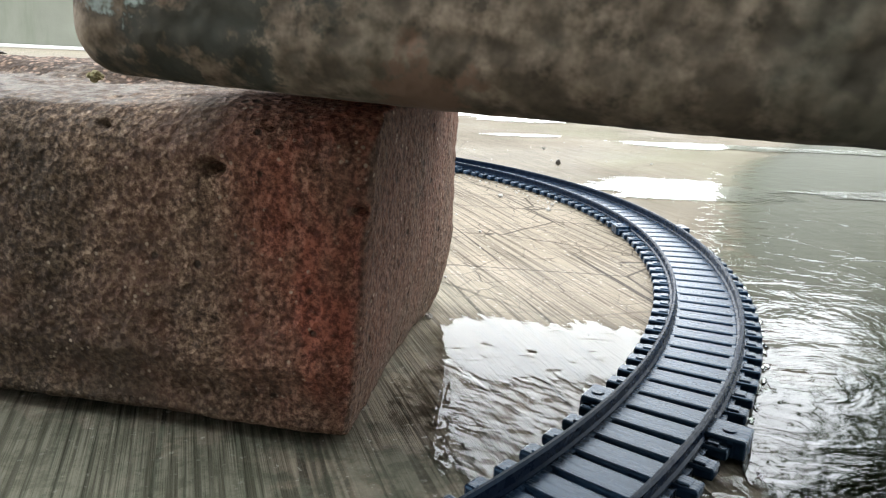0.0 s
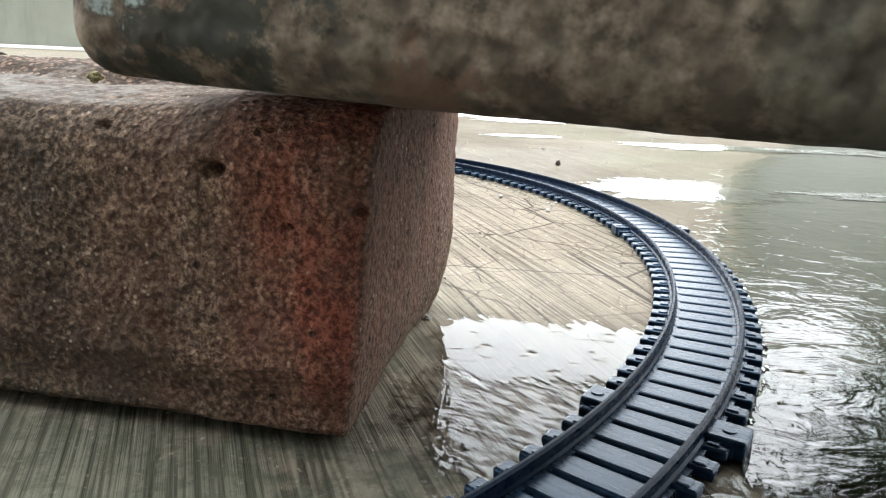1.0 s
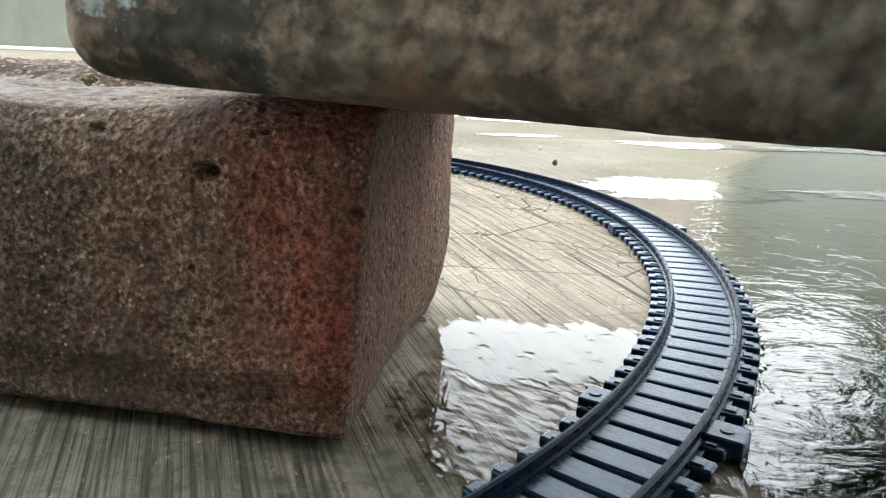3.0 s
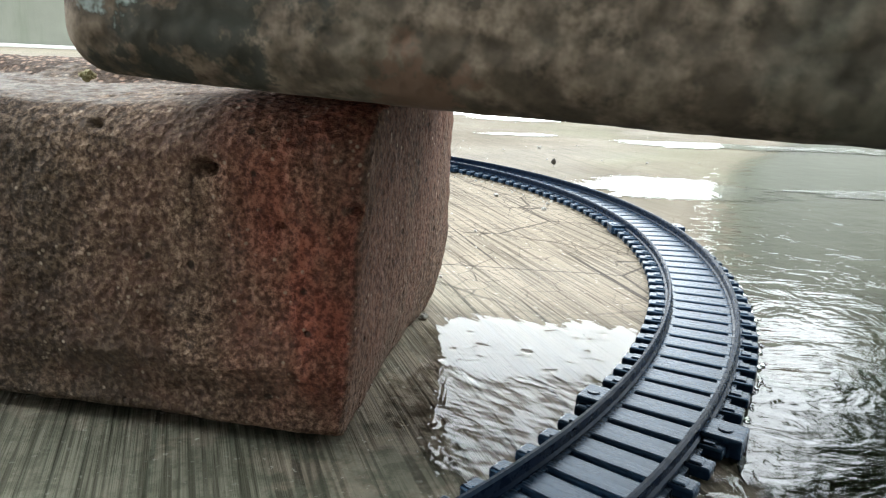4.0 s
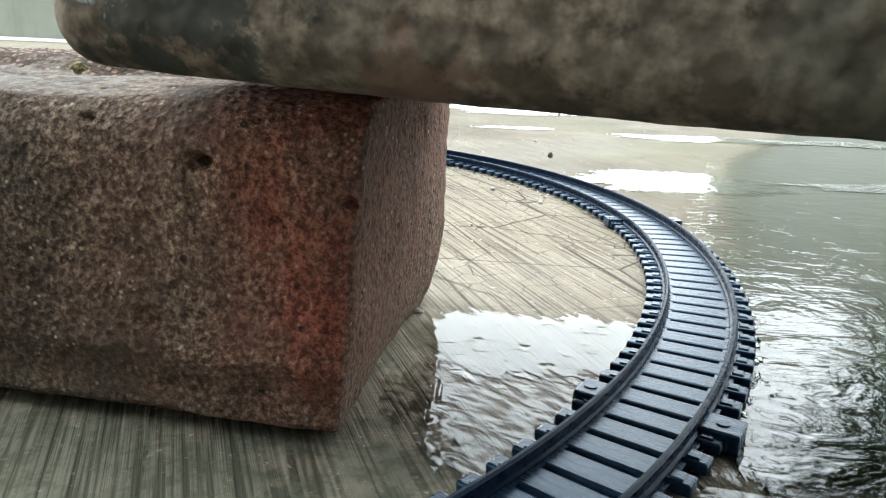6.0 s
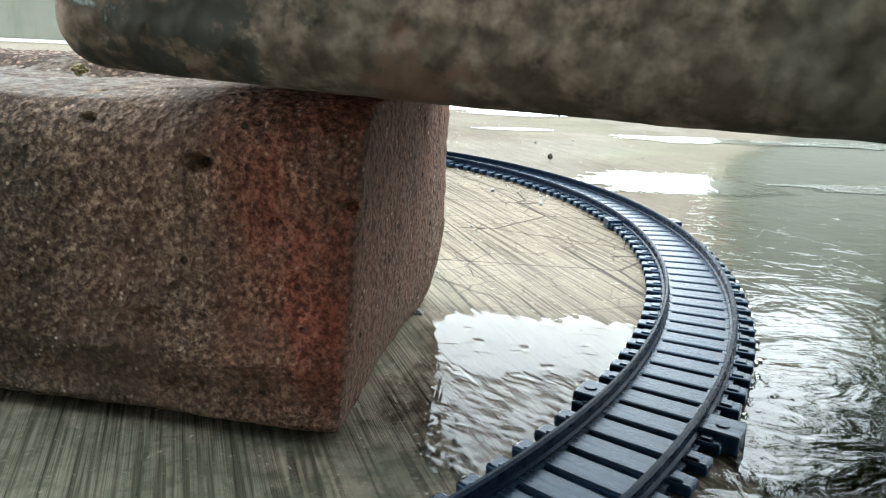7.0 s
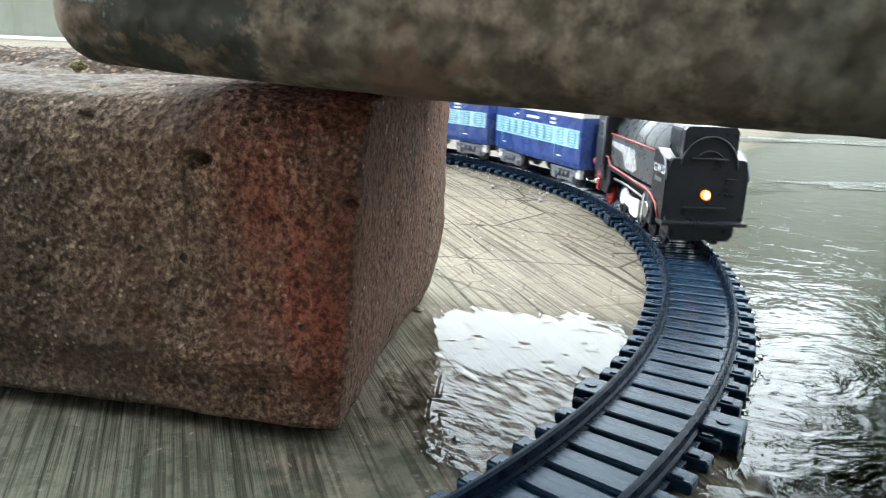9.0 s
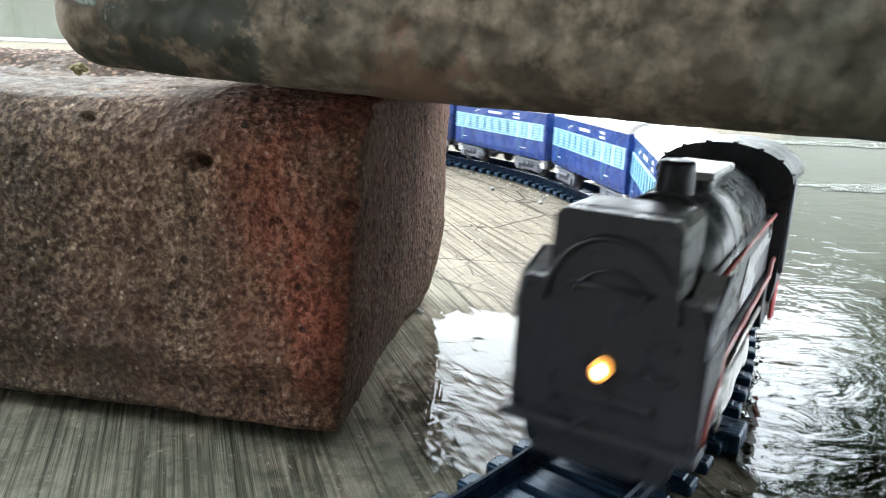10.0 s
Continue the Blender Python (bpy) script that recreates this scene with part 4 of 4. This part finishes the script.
    for o in e.children_recursive:
        o.data.transform(slim)
    return e, axles, rods


loco, axles, rods = locomotive()
coaches = [coach()]
for i in range(3):
    coaches.append(copy_thing(coaches[0], Matrix.Identity(4)))


# ---- small things ----
def lump(name, x, y, z, size, material, seed, label, category, flat=0.7):
    bm = bmesh.new()
    bmesh.ops.create_icosphere(bm, subdivisions=3, radius=size)
    for v in bm.verts:
        q = v.co / size
        v.co *= 1 + 0.5 * noise.noise(q * 1.3 + Vector((seed, 0, 0))) + 0.35 * noise.noise(q * 3.5 + Vector((0, seed, 0)))
        v.co.z *= flat
    low = min(v.co.z for v in bm.verts)
    ob = part(name, bm, material)
    ob.matrix_basis = pose(x, y, z - low - size * 0.05, 0, 0, seed * 47)
    return tagged(ob, label, category)


lump("pebble", 0.0825, 0.590, 0.0, 0.0018, DIRT, 1, "small dark crumb of soil on wet concrete", "debris", 1.2)
lump("pebble", 0.1556, 1.058, 0.0, 0.0016, DIRT, 8, "small dark crumb of soil on wet concrete", "debris", 0.9)
lump("pebble", 0.3075, 0.992, 0.0, 0.0022, DIRT, 9, "small dark crumb of soil on wet concrete", "debris", 1.8)
lump("pebble", 0.083, 0.70, 0.0, 0.0017, GRIT, 2, "small pale chip on wet concrete", "debris")
lump("pebble", 0.0275, 0.43, 0.0, 0.0014, GRIT, 3, "small pale chip on wet concrete", "debris")
lump("pebble", 0.052, 0.395, 0.0, 0.0012, GRIT, 6, "small pale chip on wet concrete", "debris")
lump("pebble", -0.006, 0.212, 0.0, 0.0012, GRIT, 7, "small pale chip beside the brick", "debris")
lump("leaf_scrap", -0.163, 0.262, 0.0722, 0.0028, DIRT, 11, "dark dry leaf scrap on the brick", "debris", 0.25)
lump("moss_tuft", -0.0777, 0.1580, 0.0690, 0.0014, MOSS, 4, "small tuft of dry moss on the brick", "moss", 0.8)
grit_bm = bmesh.new()
rng = random.Random(5)
for i in range(150):
    a = radians(rng.uniform(18, 60))
    d = R - 0.0165 - abs(rng.gauss(0, 0.006))
    if i > 70:
        x, y = rng.uniform(-0.02, 0.25), rng.uniform(0.2, 0.9)
    else:
        x, y = CX + d * math.cos(a), CY + d * math.sin(a)
    s = rng.uniform(0.0003, 0.0009)
    b = bmesh.new()
    bmesh.ops.create_icosphere(b, subdivisions=1, radius=s)
    for v in b.verts:
        v.co *= rng.uniform(0.7, 1.25)
        v.co += Vector((x, y, s * 0.4))
    joined(grit_bm, b)
tagged(part("grit", grit_bm, GRIT), "loose pale grit scattered on the concrete", "grit", kind="stuff")


# water drawn up against the ends of the sleepers, and along the foot of the brick
bead_bm = bmesh.new()
rng = random.Random(12)


def bead(x, y, rx, ry, rz, turn):
    b = bmesh.new()
    bmesh.ops.create_uvsphere(b, u_segments=12, v_segments=8, radius=1.0)
    for f in b.faces:
        f.smooth = True
    bmesh.ops.transform(b, matrix=pose(x, y, 0.0008, 0, 0, turn) @ Matrix.Diagonal((rx, ry, rz, 1)), verts=b.verts)
    joined(bead_bm, b)


for i in range(24):
    a = radians(-32.0) + (i + 1.5) * PITCH
    for k in range(2):
        d = R + 0.0166 + rng.uniform(-0.0003, 0.0008)
        q = a + rng.uniform(-0.3, 0.3) * PITCH
        bead(CX + d * math.cos(q), CY + d * math.sin(q), rng.uniform(0.0005, 0.0011), rng.uniform(0.0012, 0.0026), rng.uniform(0.0003, 0.0005), math.degrees(q) + rng.uniform(-25, 25))
for i in range(26):
    q = rng.random()
    bead(-0.0212 + 0.0038 * q + rng.uniform(0, 0.0006), 0.136 + 0.026 * q, rng.uniform(0.0002, 0.0005), rng.uniform(0.0004, 0.0010), 0.0004, rng.uniform(-30, 10))
tagged(part("water_beads", bead_bm, BEAD), "small beads of rainwater against the track and brick", "water", kind="stuff")


# ---- tree mirrored in the water ----
def tree(x, y, h, crown_r, seed):
    rg = random.Random(seed)
    t = thing("tree", "leafy green tree mirrored in the wet floor", "tree", m=pose(x, y, 0))
    trunk = bmesh.new()
    pts = [Vector((0.10 * math.sin(i * 0.9), 0.08 * math.cos(i * 1.3) - 0.08, h * 0.62 * i / 6)) for i in range(7)]
    for i in range(6):
        rod(pts[i], pts[i + 1], 0.13 - 0.012 * i, 0.118 - 0.012 * i, 12, trunk)
    ends = []
    for i in range(11):
        a = 2 * math.pi * i / 11 + rg.uniform(-0.3, 0.3)
        p = pts[rg.choice((4, 5, 6))]
        q = p + Vector((math.cos(a) * crown_r * rg.uniform(0.5, 0.9), math.sin(a) * crown_r * rg.uniform(0.5, 0.9), rg.uniform(0.2, 1.0) * h * 0.3))
        rod(p, q, 0.05, 0.015, 8, trunk)
        ends += [p.lerp(q, k) for k in (0.4, 0.6, 0.8, 1.0)]
    part("trunk", trunk, BARK, t)
    vs, fs = [], []
    for k in range(4600):
        c = rg.choice(ends) + Vector((rg.gauss(0, 0.26), rg.gauss(0, 0.26), rg.gauss(0, 0.2)))
        m = Euler((rg.uniform(-1, 1), rg.uniform(-1, 1), rg.uniform(0, 6.3))).to_matrix()
        ln, wd = rg.uniform(0.05, 0.10), rg.uniform(0.018, 0.03)
        n = len(vs)
        vs += [c + m @ Vector(p) for p in ((-ln, 0, 0), (0, -wd, 0.008), (ln, 0, -0.012), (0, wd, 0.008))]
        fs.append((n, n + 1, n + 2, n + 3))
    me = bpy.data.meshes.new("crown")
    me.from_pydata([tuple(v) for v in vs], [], fs)
    me.materials.append(LEAF)
    crown = new("crown", me)
    crown.parent = t
    tagged(crown, kind="stuff")
    return t


tree(3.1, 3.9, 5.2, 1.1, 7)
tree(4.9, 6.7, 3.3, 0.75, 8)


# ---- motion ----
SPEED = 0.1790
LOCO_AT_9 = 0.4800
BEHIND = 0.1146
COACH_PITCH = 0.1118


def on_track(s):
    """The point of the middle line at s metres past the start of the curve."""
    if s <= 0:
        return Vector((CX + s, CY + R, RAIL_TOP))
    a = math.pi / 2 - s / R
    return Vector((CX + R * math.cos(a), CY + R * math.sin(a), RAIL_TOP))


def vehicle_rows(offset, base, ahead=0.0, lift=0.0, sway=0.0):
    rows = []
    for i in range(51):
        t = i * 0.2
        s = LOCO_AT_9 + SPEED * (t - 9.0) - offset + 0.014 * max(0.0, min(8.0 - t, 0.5))
        a, b = on_track(s - base), on_track(s + base)
        d = b - a
        mid = (a + b) / 2 + d.normalized() * ahead
        # the engine runs out against the outer rail as it nears
        mid += Vector((-d.y, d.x, 0)).normalized() * sway * 0.0010 * max(0.0, t - 9.4) / 0.6
        rows.append((t, pose(mid.x, mid.y, mid.z + lift, 0, 0, math.degrees(math.atan2(d.y, d.x)) - sway * max(0.0, t - 9.6) / 0.4)))
    return rows


def motions():
    walk(loco, vehicle_rows(0.0, 0.025, 0.0068, sway=1.25))
    for i, c in enumerate(coaches):
        walk(c, vehicle_rows(BEHIND + COACH_PITCH * i, 0.031, 0.0, 0.0004))
    for x, a in zip(DRIVERS, axles):
        walk(a, [(k / FPS, pose(x, 0, 0.0066, 0, math.degrees(SPEED * k / FPS / 0.0066), 0)) for k in range(301)])
    for r in rods:
        rows = []
        for k in range(301):
            q = SPEED * k / FPS / 0.0066
            rows.append((k / FPS, pose(0.0032 * math.cos(q), 0, 0.0066 - 0.0032 * math.sin(q))))
        walk(r, rows)


motions()
